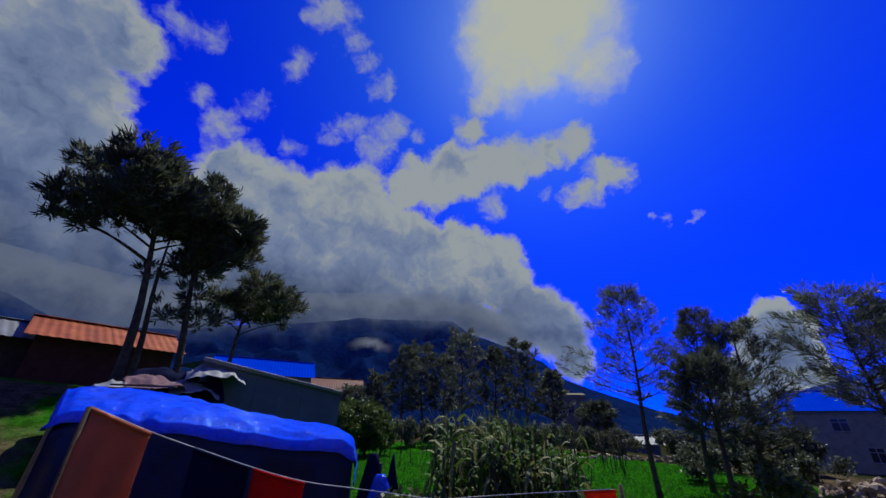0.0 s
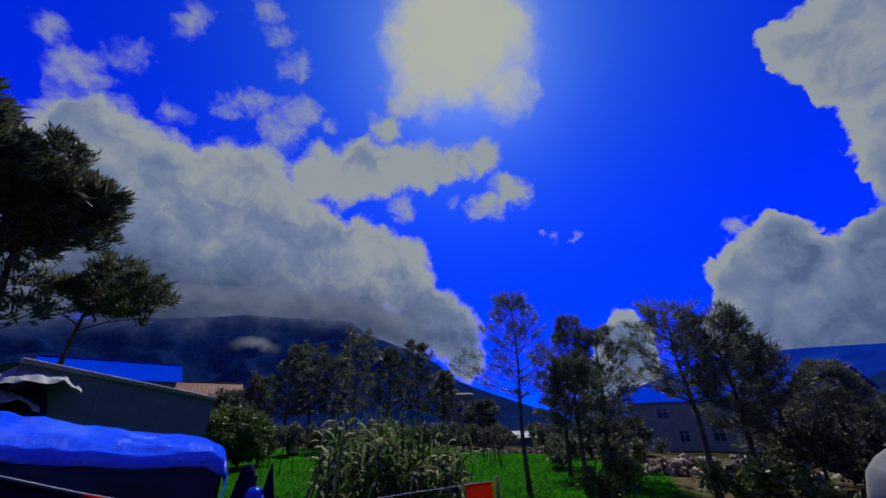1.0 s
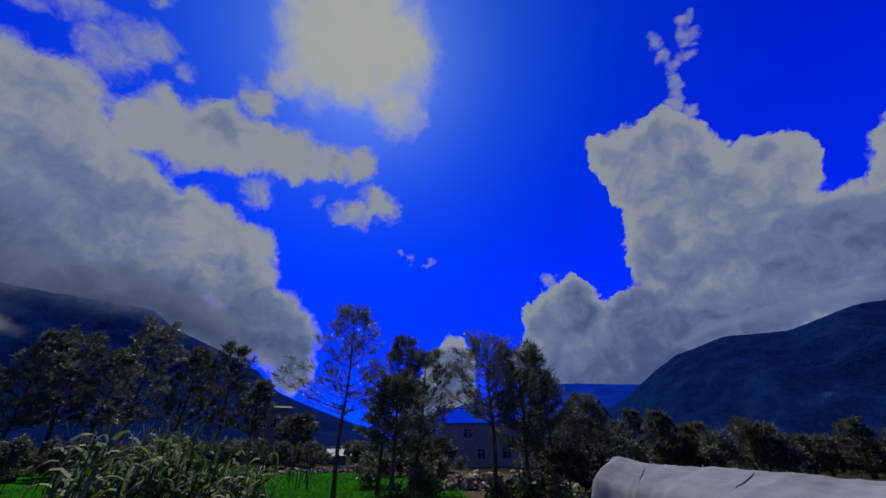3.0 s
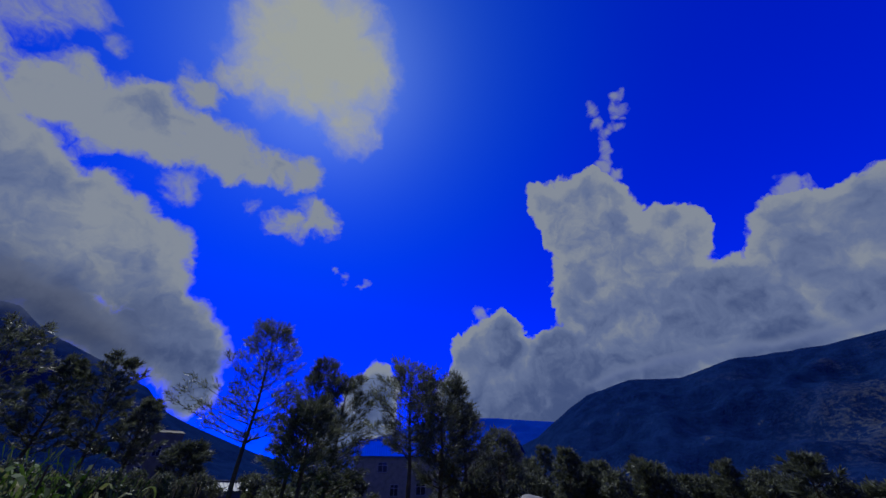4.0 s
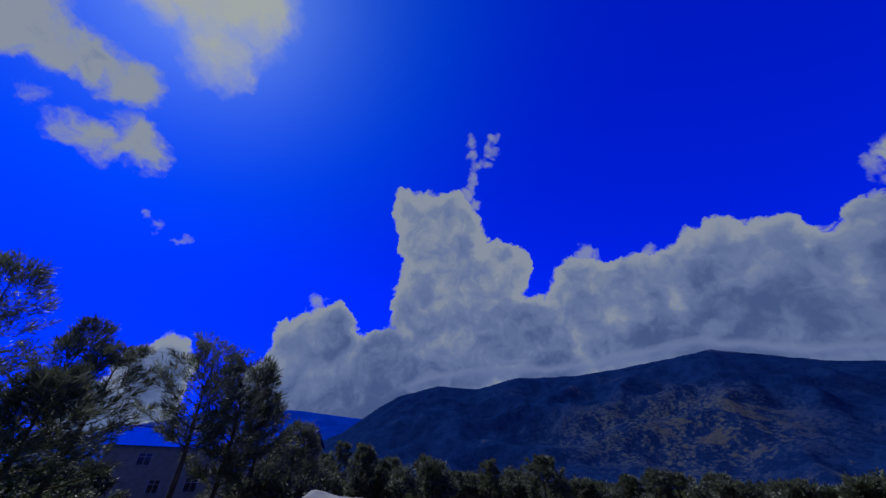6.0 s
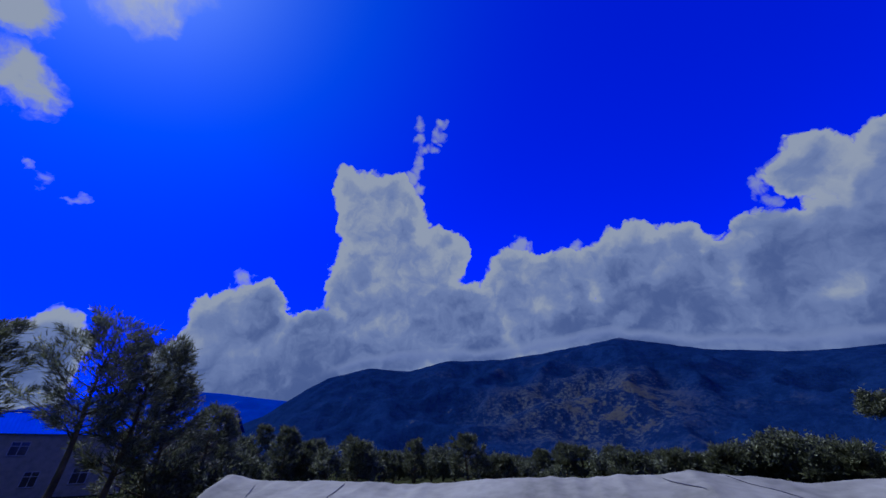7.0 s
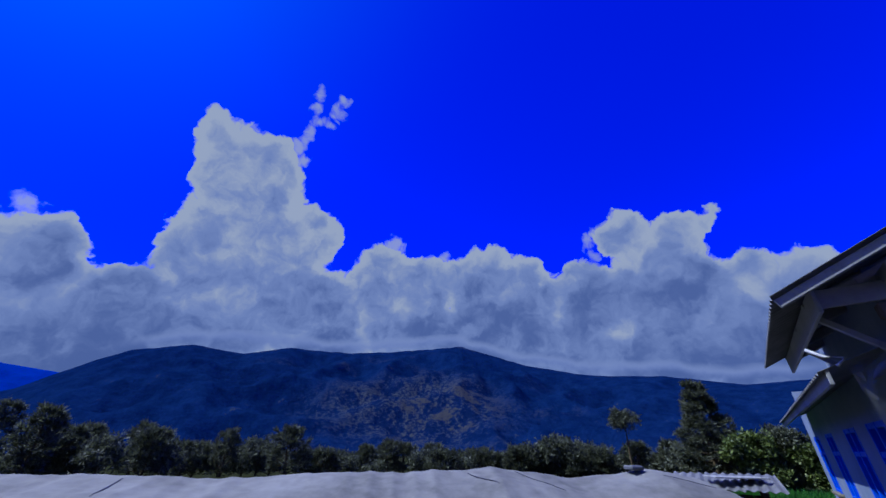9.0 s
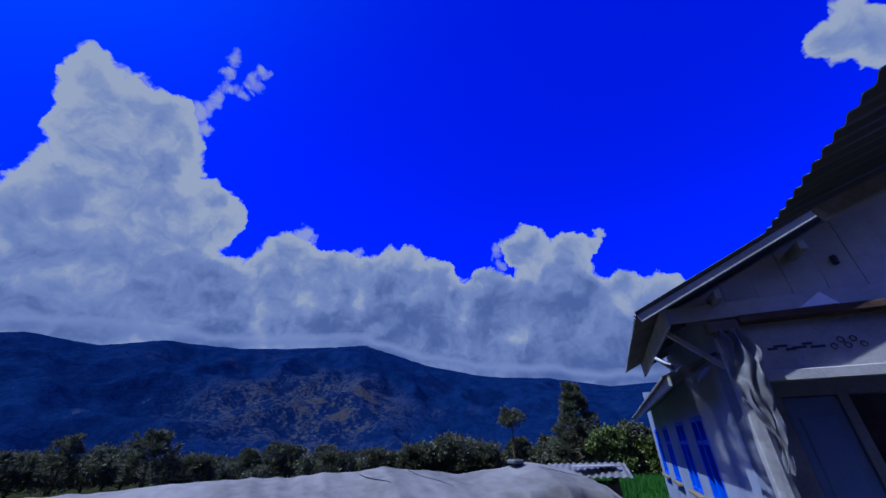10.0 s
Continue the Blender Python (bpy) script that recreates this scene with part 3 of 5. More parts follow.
def pine(name, at, height, trunk_r, base, spread, label, seed, needle, whorls=13, per=4, lift=0.35, blades=16, length=0.17, width=0.010, lean=(0, 0), outline=None, group="", extra=(), twigs=5, single_limbs=True):
    """A pine: a tapered trunk, whorls of rising limbs with side twigs, and needles in brushes along the twigs.
    outline: limb length along the crown, 0 at its foot to 1 at its top; extra: (height share, bearing in degrees, length) of single long limbs."""
    r = np.random.default_rng(seed)
    ob = empty(name, at, label, "tree", group)
    ob.rotation_euler = (0, 0, math.atan2(at[1], at[0]) - math.pi / 2)

    def axis(t):
        bend = Vector((math.sin(t * 5 + seed), math.cos(t * 4 + seed), 0)) * 0.014 * height * math.sin(t * math.pi)
        return Vector((lean[0] * t ** 1.4, lean[1] * t ** 1.4, height * t)) + bend

    ts = [i / 14 for i in range(15)]
    v, f = tube_data([axis(t) - Vector((0, 0, 0.15 if t == 0 else 0)) for t in ts], [trunk_r * (1.3 if t == 0 else 1) * (1 - 0.9 * t) for t in ts], 9)
    under(mesh_object("trunk", v, f, BARK, True), ob)
    outline = outline or (lambda q: (0.75 + 0.9 * q) * (1 - q) ** 0.75 + 0.10)
    plan = []
    for k in range(whorls):
        q = (k + 0.5) / whorls
        for j in range(per):
            plan.append((base + (1 - base) * min(0.99, q + r.uniform(-0.4, 0.4) / whorls), k * 1.3 + j * math.tau / per + r.uniform(-0.5, 0.5), spread * outline(q) * r.uniform(0.6, 1.15), lift * (0.6 + 1.6 * q)))
    plan += [(t, radians(a), ln, lift * 0.8) for t, a, ln in extra]
    tuft, way_out, every = [], [], []
    for t, a, ln, up in plan:
        o = axis(t)
        d = Vector((math.cos(a), math.sin(a), up)).normalized()
        across = Vector((-math.sin(a), math.cos(a), 0))
        bow = r.uniform(0.10, 0.32)
        spine = [o + d * ln * q + Vector((0, 0, bow * ln * q * q)) + across * 0.05 * ln * math.sin(q * 5 + a) for q in (0, 0.2, 0.4, 0.6, 0.8, 1.0)]
        rr = max(0.007, trunk_r * (1 - 0.85 * t) * 0.42)
        pieces = [tube_data(spine, [rr, rr * 0.8, rr * 0.62, rr * 0.45, rr * 0.3, rr * 0.12], 5)]
        for i in range(twigs):
            q = 0.30 + 0.68 * (i + r.uniform(0, 0.6)) / twigs
            k = min(4, int(q * 5))
            p = spine[k].lerp(spine[k + 1], q * 5 - k)
            side = (1 if i % 2 else -1) * across
            tip = p + (d * 0.6 + side * r.uniform(0.5, 0.9) + Vector((0, 0, r.uniform(0.0, 0.55)))) * (0.16 + 0.30 * ln * (1.1 - q))
            pieces.append(tube_data([p, p.lerp(tip, 0.6) - Vector((0, 0, 0.01)), tip], [rr * 0.3, rr * 0.2, rr * 0.08], 4))
            along = (tip - p).normalized()
            for w in (0.45, 0.75, 1.0):
                tuft.append((*p.lerp(tip, w), 0.10))
                way_out.append(tuple(along * 0.9))
        for q in (0.75, 0.9, 1.0):
            tuft.append((*spine[3].lerp(spine[5], (q - 0.6) / 0.4), 0.10))
            way_out.append(tuple(d * 0.9))
        if single_limbs:
            under(mesh_object("limb", *join_data(pieces), BARK, True), ob)
        else:
            every += pieces
    tuft.append((*axis(1.0), 0.12))
    way_out.append((0, 0, 1))
    if every:
        under(mesh_object("branchwork", *join_data(every), BARK, True), ob)
    v, f = sprays(tuft, r, blades, length, width, 0.15, 0.0, way_out, 0.35)
    leaf_mesh("needles", v, f, needle, ob)
    return ob


# ---- ground and mountains ----
def build_ground():
    rings = [0.0, 0.8, 1.6, 2.4, 3.2] + [3.2 * (4700 / 3.2) ** (i / 120) for i in range(1, 121)]
    spokes = 360
    verts, faces = [], []
    for r in rings:
        for k in range(spokes):
            a = k * math.tau / spokes
            x, y = r * math.sin(a), r * math.cos(a)
            verts.append((x, y, land(x, y)))
    for i in range(len(rings) - 1):
        for k in range(spokes):
            k2 = (k + 1) % spokes
            faces.append((i * spokes + k, i * spokes + k2, (i + 1) * spokes + k2, (i + 1) * spokes + k))
    ob = mesh_object("ground", verts, faces, GROUND, True)
    tagged(ob, "green grass field with brown soil at its edges", "ground", kind="structure")
    return ob


def mountain(name, label, ridge, near, depth, mat, base=-60.0, rough=0.8, seed=0, margin=6.0):
    """A ridge seen from the field: (azimuth, elevation) along its crest; it starts at `near` metres and crests `depth` further on."""
    az0, az1 = ridge[0][0] - margin, ridge[-1][0] + margin
    n_az, n_r = int((az1 - az0) * 3.2), 70
    crest_r = near + depth
    ra, re = [p[0] for p in ridge], [p[1] for p in ridge]
    verts, faces = [], []
    for i in range(n_az + 1):
        az = az0 + (az1 - az0) * i / n_az
        top = 1.6 + crest_r * math.tan(radians(float(np.interp(az, ra, re))))
        top *= ease(az, az0, az0 + margin) * ease(-az, -az1, -az1 + margin)
        for j in range(n_r + 1):
            t = j / n_r * 1.35
            r = near + depth * t
            x, y = r * math.sin(radians(az)), r * math.cos(radians(az))
            rise = t ** 1.15 if t < 1 else 1 - (t - 1) * 1.6
            q = Vector((x * 0.0035, y * 0.0035, seed))
            ridged = 1 - abs(noise.noise(q)) * 2
            fine = noise.fractal(Vector((x * 0.012, y * 0.012, seed + 3)), 0.9, 2.1, 5)
            body = 4 * t * (1 - t) if t < 1 else 0
            z = base * (1 - min(t, 1)) + top * rise + rough * (body * (ridged - 0.5) * 0.20 * max(top, 60) + (0.3 + body) * fine * 0.035 * max(top, 60))
            verts.append((x, y, z))
    for i in range(n_az):
        for j in range(n_r):
            a = i * (n_r + 1) + j
            faces.append((a, a + n_r + 1, a + n_r + 2, a + 1))
    ob = mesh_object(name, verts, faces, mat, True)
    return tagged(ob, label, "mountain", kind="structure")


build_ground()
mountain("mountain_left", "dark forested mountain with its top in cloud", [(-75, 11), (-52, 11.0), (-47, 9.0), (-36, 10), (-28, 12), (-20, 13.2), (-13, 14.6), (2, 14.8), (4.6, 12.9), (10.7, 10.8), (15.7, 8.6), (18.6, 6.1), (22.2, 4.7), (30, 2.0)], 900, 1300, FOREST_HAZE, seed=1)
mountain("mountain_back", "far mountain under the cloud base, tinted blue for haze", [(40, 3.0), (50, 6.0), (57, 7.1), (62, 7.0), (70, 6.4), (78, 5.5), (90, 5.0)], 2600, 1300, FAR_FOREST_HAZE, seed=2, rough=0.6)
mountain("mountain_right", "dark mountain with bare rock faces, coloured blue for haze", [(64, 3.0), (67.5, 4.5), (70.1, 6.4), (72.5, 8.1), (75.1, 9.6), (81, 11.2), (87, 10.8), (92.9, 12.3), (101.5, 12.2), (114.5, 13.4), (119, 13.9), (123.8, 12.5), (128.8, 11.0), (133.6, 10.0), (138, 9.2), (147, 8.6), (155.2, 7.0), (162, 7.0), (175, 7.5), (190, 8.0)], 800, 1300, FOREST_HAZE, seed=3)

# ---- trees ----
def pads_round(rng, n, cx, cy, cz, rx, rz, r, flat=0.7):
    out = []
    for _ in range(n):
        d = rng.normal(size=3)
        d /= np.linalg.norm(d)
        k = rng.uniform(0.3, 1.0) ** 0.5
        out.append((cx + d[0] * rx * k, cy + d[1] * rx * k, cz + d[2] * rz * k, r * rng.uniform(0.7, 1.2), flat))
    return out


rng = np.random.default_rng(11)
tree("pine", spot(-40.6, 15), 8.2, 0.15, pads_round(rng, 40, -0.9, 0, 6.5, 2.3, 1.15, 0.75, 0.5) + [(-2.9, 0, 5.1, 0.6, 0.4), (-3.1, 0, 5.7, 0.55, 0.4), (-2.4, 0, 4.9, 0.5, 0.4), (1.4, 0.5, 5.8, 0.7, 0.5), (0.8, 0, 5.2, 0.6, 0.5)], "tall dark pine with a broad rounded crown and bare trunk", 1, DARK_NEEDLE, blades=34, length=0.34, width=0.026, lean=(-0.9, 0), sub=6, clump=0.4, limb_r=0.5, tufted=True)
tree("pine", spot(-39.4, 15.3), 6.2, 0.11, [(-0.7, 0, 5.6, 0.6, 0.6), (-0.2, 0.2, 5.9, 0.6, 0.6), (-0.5, 0, 3.9, 0.35, 0.7), (0.3, 0, 4.6, 0.4, 0.7)], "slender dark pine leaning beside a taller one", 8, DARK_NEEDLE, blades=34, length=0.32, width=0.026, lean=(-0.5, 0), sub=6, clump=0.4, tufted=True)
tree("pine", spot(-35.0, 15.5), 7.4, 0.14, pads_round(rng, 34, -0.4, 0, 6.2, 1.6, 1.6, 0.72, 0.55) + [(-0.9, 0, 3.0, 0.55, 0.7), (0.2, 0, 2.9, 0.5, 0.7), (0.9, 0, 5.4, 0.6, 0.6), (-0.2, 0, 3.8, 0.6, 0.7), (-0.6, 0, 4.6, 0.7, 0.7)], "tall dark pine with foliage low on its trunk beside a shed", 2, DARK_NEEDLE, blades=34, length=0.34, width=0.026, lean=(-0.9, 0), sub=6, clump=0.4, limb_r=0.5, tufted=True)
tree("pine", spot(-29.4, 17), 5.7, 0.11, pads_round(rng, 24, 0.4, 0, 4.9, 1.6, 0.8, 0.6, 0.5) + [(-0.9, 0, 3.9, 0.4, 0.6), (1.4, 0, 4.0, 0.5, 0.6)], "smaller dark pine with a flat crown", 3, DARK_NEEDLE, blades=34, length=0.32, width=0.024, lean=(-0.1, 0), sub=6, clump=0.4, limb_r=0.5, tufted=True)
pine("pine", spot(27.9, 11), 5.0, 0.07, 0.40, 1.25, "young open pine with thin limbs at the field edge", 4, NEEDLE, whorls=11, per=4, blades=9, length=0.19, width=0.008, extra=((0.46, 180, 2.0), (0.52, 172, 1.9), (0.58, 186, 1.7)))
pine("pine", spot(33.4, 14.5), 5.0, 0.08, 0.28, 1.35, "dense dark pine behind a younger one", 41, DARK_NEEDLE, whorls=12, per=4, blades=11, length=0.22, width=0.010, lean=(0.75, 0))
pine("pine", spot(38.4, 14), 4.3, 0.09, 0.20, 1.55, "dense bushy pine at the field edge", 5, DARK_NEEDLE, whorls=12, per=4, blades=11, length=0.22, width=0.010, lean=(0.35, 0))
pine("pine", spot(35.4, 10.5), 2.9, 0.07, 0.42, 1.0, "low dark pine among taller ones", 42, DARK_NEEDLE, whorls=9, per=4, blades=14, length=0.2, width=0.009)
flat_top = lambda q: 0.55 + 0.55 * math.sin(math.pi * min(1.0, q * 1.05)) * (1 - 0.35 * q)
pine("pine", spot(49.3, 11.5), 4.05, 0.085, 0.48, 1.15, "dark pine with a spreading crown before a house", 6, NEEDLE, whorls=11, per=4, blades=10, length=0.2, width=0.009, outline=flat_top, extra=((0.55, 176, 1.3), (0.60, 4, 1.5)))
pine("pine", spot(53.6, 12.0), 3.8, 0.085, 0.30, 1.15, "dark pine standing close to a spreading one", 43, DARK_NEEDLE, whorls=11, per=4, blades=14, length=0.2, width=0.010, outline=flat_top, lean=(0.1, 0))
pine("pine", spot(57.2, 13.0), 3.3, 0.08, 0.14, 1.3, "low dense dark pine beside the stone wall", 44, DARK_NEEDLE, whorls=11, per=4, blades=9, length=0.2, width=0.011)
pine("pine", spot(62.0, 15.5), 2.7, 0.07, 0.08, 1.5, "low dense dark pine beyond the stone wall", 45, DARK_NEEDLE, whorls=12, per=4, blades=9, length=0.22, width=0.012)


def bush(at, w, h, label, seed, mat=LEAF, blades=40, length=0.14, width=0.035, group="", name="bush", sub=7, clump=0.3):
    r = np.random.default_rng(seed + 50)
    pads = pads_round(r, max(6, int(7 * w * h / 2)), 0, 0, h * 0.55, w * 0.42, h * 0.38, min(w, h) * 0.24, 0.8)
    return tree(name, at, h * 0.8, 0.03 + 0.02 * h, pads, label, seed, mat, blades=blades, length=length, width=width, sub=sub, clump=clump, group=group, category=name if name != "bush" else "bush")


# the dark grove beyond the field
grove = [(-5.6, 36, 3.4, 7.0), (-2.4, 39, 3.6, 7.4), (0.8, 40, 3.4, 7.0), (3.6, 36, 4.0, 8.2), (8.2, 38, 3.8, 7.4), (12.8, 37, 3.6, 7.6), (16.4, 39, 3.0, 5.4), (-8.8, 41, 2.6, 4.8), (22.0, 34, 2.8, 2.8), (-12.5, 44, 3.0, 3.6)]
for i, (az, r, w, h) in enumerate(grove):
    pine("grove_tree", spot(az, r), h * 1.05, 0.14, 0.22, w * 0.62, "dark pine in a grove beyond the field", 20 + i, DARK_NEEDLE if i % 3 else NEEDLE, whorls=11, per=4, blades=9, length=0.42, width=0.030, outline=flat_top if i % 2 else None, lean=(0.3 * (-1) ** i, 0), group="grove trees", twigs=4, single_limbs=False)

# shrubs round the field
shrubs = [(-4.5, 27, 2.6, 1.7), (-0.5, 28, 2.8, 1.8), (4.0, 27, 2.6, 1.6), (8.0, 28, 2.8, 1.9), (12.0, 27, 2.6, 1.7), (15.8, 26, 2.4, 1.6), (19.2, 27, 2.4, 1.7), (22.2, 29, 2.4, 1.4), (-13.2, 20, 2.2, 2.6), (-10.2, 21, 2.4, 2.6), (-8.0, 22, 1.8, 1.6), (39.4, 16, 1.8, 1.3), (33.5, 17, 2.4, 1.3), (59.0, 13.5, 2.2, 1.4), (63.6, 14.5, 2.4, 1.3), (42.6, 20, 2.2, 1.0), (36.4, 22, 2.8, 1.8), (31.0, 28, 2.8, 1.7), (24.6, 31, 2.8, 1.6), (41.0, 24, 3.0, 1.9), (37.8, 9.6, 1.3, 0.95), (51.8, 9.6, 1.2, 0.85), (57.0, 9.0, 1.3, 0.9)]
for i, (az, r, w, h) in enumerate(shrubs):
    bush(spot(az, r), w, h, "leafy green bush at the field edge" if 7 < i < 11 or i > 19 else "dark dense shrub behind the field", 60 + i, LEAF if 7 < i < 11 or i > 19 else DARK_NEEDLE, group="field shrubs")

# low trees along the valley side
belt = np.random.default_rng(5)
for i in range(58):
    az = 60 + i * 1.7 + belt.uniform(-0.9, 0.9)
    r = belt.uniform(27, 40)
    top = 1.6 + r * math.tan(radians(belt.uniform(-2.4, 0.9) + (2.2 if az < 72 else 0.4 if az < 98 else -0.6)))
    at = spot(az, r)
    h = max(1.1, top - at.z)
    if i % 3 == 1:
        bush(at, belt.uniform(1.8, 3.2), h * 0.9, "dark low tree in the belt along the valley", 100 + i, DARK_NEEDLE, blades=24, length=0.26, width=0.04, group="valley trees", name="valley_tree", sub=4, clump=0.5)
    else:
        pine("valley_tree", at, h * 1.05, 0.09, 0.02, belt.uniform(1.0, 1.7), "dark ragged conifer in the belt along the valley", 100 + i, DARK_NEEDLE, whorls=9, per=4, blades=9, length=0.34, width=0.028, lean=(belt.uniform(-0.2, 0.2), 0), group="valley trees", twigs=3, single_limbs=False)
for i, (az, r, w, h) in enumerate([(128.5, 30, 2.6, 2.1), (132.0, 30, 3.0, 2.7), (135.5, 31, 2.8, 2.4)]):
    bush(spot(az, r), w, h, "rounded dark green tree beyond the tarpaulin", 150 + i, DARK_NEEDLE, blades=30, length=0.26, width=0.05, group="round trees", name="round_tree", sub=5, clump=0.45)
at = spot(141.0, 30)
tree("umbrella_tree", at, 4.0, 0.09, pads_round(rng, 16, 0, 0, 3.55, 0.72, 0.55, 0.45, 0.7), "slim tree with a flat dark crown on a bare trunk", 160, DARK_NEEDLE, blades=34, length=0.22, width=0.03)
pine("fir", spot(149.8, 26), 5.0, 0.12, 0.08, 1.9, "dark conical fir behind the hut", 161, DARK_NEEDLE, whorls=13, per=6, blades=15, length=0.28, width=0.022, outline=lambda q: 1.15 - 1.05 * q, lift=0.05, single_limbs=False)
for i, (az, r, w, h) in enumerate([(153.6, 24, 2.2, 2.4), (156.4, 25, 2.4, 2.6), (158.5, 25, 2.2, 2.0), (146.5, 27, 2.4, 1.8)]):
    bush(spot(az, r), w, h, "green bush beside the yard", 170 + i, DARK_NEEDLE if i % 2 else LEAF, group="yard bushes", blades=34, length=0.2, width=0.04)


# ---- houses and sheds ----
def corrugated(length, slope, pitch=0.18, depth=0.03, thick=0.004):
    """A ribbed sheet: ribs run down the slope (local y), `length` along x; its low edge at y = 0."""
    n = max(2, int(length / pitch * 6))
    verts, faces = [], []
    for i in range(n + 1):
        x = length * i / n
        z = math.sin(i / 6 * math.tau) * depth / 2
        verts += [(x, 0, z), (x, slope, z), (x, 0, z - thick), (x, slope, z - thick)]
    for i in range(n):
        a, b = i * 4, i * 4 + 4
        faces += [(a, b, b + 1, a + 1), (a + 2, a + 3, b + 3, b + 2), (a, a + 2, b + 2, b), (a + 1, b + 1, b + 3, a + 3)]
    faces += [(0, 1, 3, 2), (n * 4, n * 4 + 2, n * 4 + 3, n * 4 + 1)]
    return verts, faces


def sheet(parent, m, length, slope, mat, label="", pitch=0.18, depth=0.03, name="roof_sheet"):
    v, f = corrugated(length, slope, pitch, depth)
    return under(mesh_object(name, [m @ Vector(p) for p in v], f, mat), parent, label)


def wall_with_openings(parent, name, m, length, height, thick, openings, mat, label=""):
    """A wall along local x with rectangular holes (x0, x1, z0, z1), built of blocks round the holes."""
    bm = bmesh.new()
    xs = sorted({0.0, length, *[v for o in openings for v in o[:2]]})
    zs = sorted({0.0, height, *[v for o in openings for v in o[2:]]})
    for x0, x1 in zip(xs, xs[1:]):
        for z0, z1 in zip(zs, zs[1:]):
            cx, cz = (x0 + x1) / 2, (z0 + z1) / 2
            if not any(o[0] < cx < o[1] and o[2] < cz < o[3] for o in openings):
                box(x1 - x0, thick, z1 - z0, (cx, thick / 2, z0), bevel=0, bm=bm)
    bmesh.ops.remove_doubles(bm, verts=bm.verts, dist=1e-4)
    bmesh.ops.transform(bm, matrix=m, verts=bm.verts)
    return part(name, bm, mat, parent, label)


def window(parent, m, x0, x1, z0, z1, frame_mat, bars=1, label=""):
    """Frame, mullions and pane in an opening of a wall along local x."""
    bm = bmesh.new()
    w, t = x1 - x0, 0.06
    for cx in [x0 + t / 2, x1 - t / 2] + [x0 + w * (i + 1) / (bars + 1) for i in range(bars)]:
        box(t, 0.07, z1 - z0, (cx, 0.03, z0), bevel=0.006, bm=bm)
    for z in (z0, z1 - t, z0 + (z1 - z0) * 0.66):
        box(w, 0.065, t, ((x0 + x1) / 2, 0.032, z), bevel=0.006, bm=bm)
    bmesh.ops.transform(bm, matrix=m, verts=bm.verts)
    ob = part("window", bm, frame_mat, parent, label)
    bm = box(w - 0.02, 0.012, z1 - z0 - 0.02, ((x0 + x1) / 2, 0.07, z0 + 0.01), bevel=0)
    bmesh.ops.transform(bm, matrix=m, verts=bm.verts)
    part("pane", bm, DARK_GLASS, ob)
    bm = box(w + 0.14, 0.12, 0.05, ((x0 + x1) / 2, -0.02, z0 - 0.05), bevel=0.01)
    bmesh.ops.transform(bm, matrix=m, verts=bm.verts)
    part("sill", bm, CONCRETE, ob)


def house(name, at, turn, w, d, wall_h, roof_h, wall_mat, roof_mat, label, windows=(), over=0.4, overhang_end=0.35, frame_mat=None, category="house"):
    """A gabled house, its ridge along local x; the front looks to local -y. windows: (x0, x1, z0, z1) on the front."""
    ob = empty(name, at, label, category)
    ob.rotation_euler = (0, 0, radians(turn))
    low = -1.2
    front = Matrix.Translation((-w / 2, -d / 2, 0))
    wall_with_openings(ob, "wall", front, w, wall_h, 0.2, windows, wall_mat)
    for o in windows:
        window(ob, front, *o, frame_mat or PAINTED_BOARD)
    part("wall", box(w, 0.2, wall_h, (0, d / 2 - 0.1, 0), bevel=0), wall_mat, ob)
    for s in (-1, 1):
        bm = bmesh.new()
        pts = [(-d / 2 + 0.2, 0), (d / 2 - 0.2, 0), (d / 2 - 0.2, wall_h), (0, wall_h + roof_h * (1 - 0.4 / d) - 0.04), (-d / 2 + 0.2, wall_h)]
        rows = [[bm.verts.new((s * (w / 2 - 0.1 + e), y, z)) for y, z in pts] for e in (-0.098, 0.098)]
        bm.faces.new(rows[0]), bm.faces.new(rows[1][::-1])
        for i in range(5):
            j = (i + 1) % 5
            bm.faces.new((rows[0][i], rows[1][i], rows[1][j], rows[0][j]))
        bmesh.ops.recalc_face_normals(bm, faces=bm.faces)
        part("gable_wall", bm, wall_mat, ob)
    part("plinth", box(w + 0.1, d + 0.1, 1.2, (0, 0, low), bevel=0.02), CONCRETE, ob)
    ang = math.atan2(roof_h, d / 2)
    slope = (d / 2 + over) / math.cos(ang)
    length = w + 2 * overhang_end
    roof = new("roof")
    under(roof, ob)
    for s in (0, 180):
        m = Matrix.Rotation(radians(s), 4, "Z") @ Matrix.Translation((-length / 2, -d / 2 - over, wall_h - over * math.tan(ang) + 0.06)) @ Matrix.Rotation(ang, 4, "X")
        count = max(1, int(round(length / 2.4)))
        for i in range(count):
            sheet(roof, m @ Matrix.Translation((i * length / count, 0, 0.004 * (i % 2))), length / count + 0.02, slope, roof_mat, pitch=0.3, depth=0.02)
    bm = box(length + 0.04, 0.34, 0.05, (0, 0, wall_h + roof_h + 0.07), bevel=0.02)
    part("ridge_cap", bm, roof_mat, roof)
    return ob


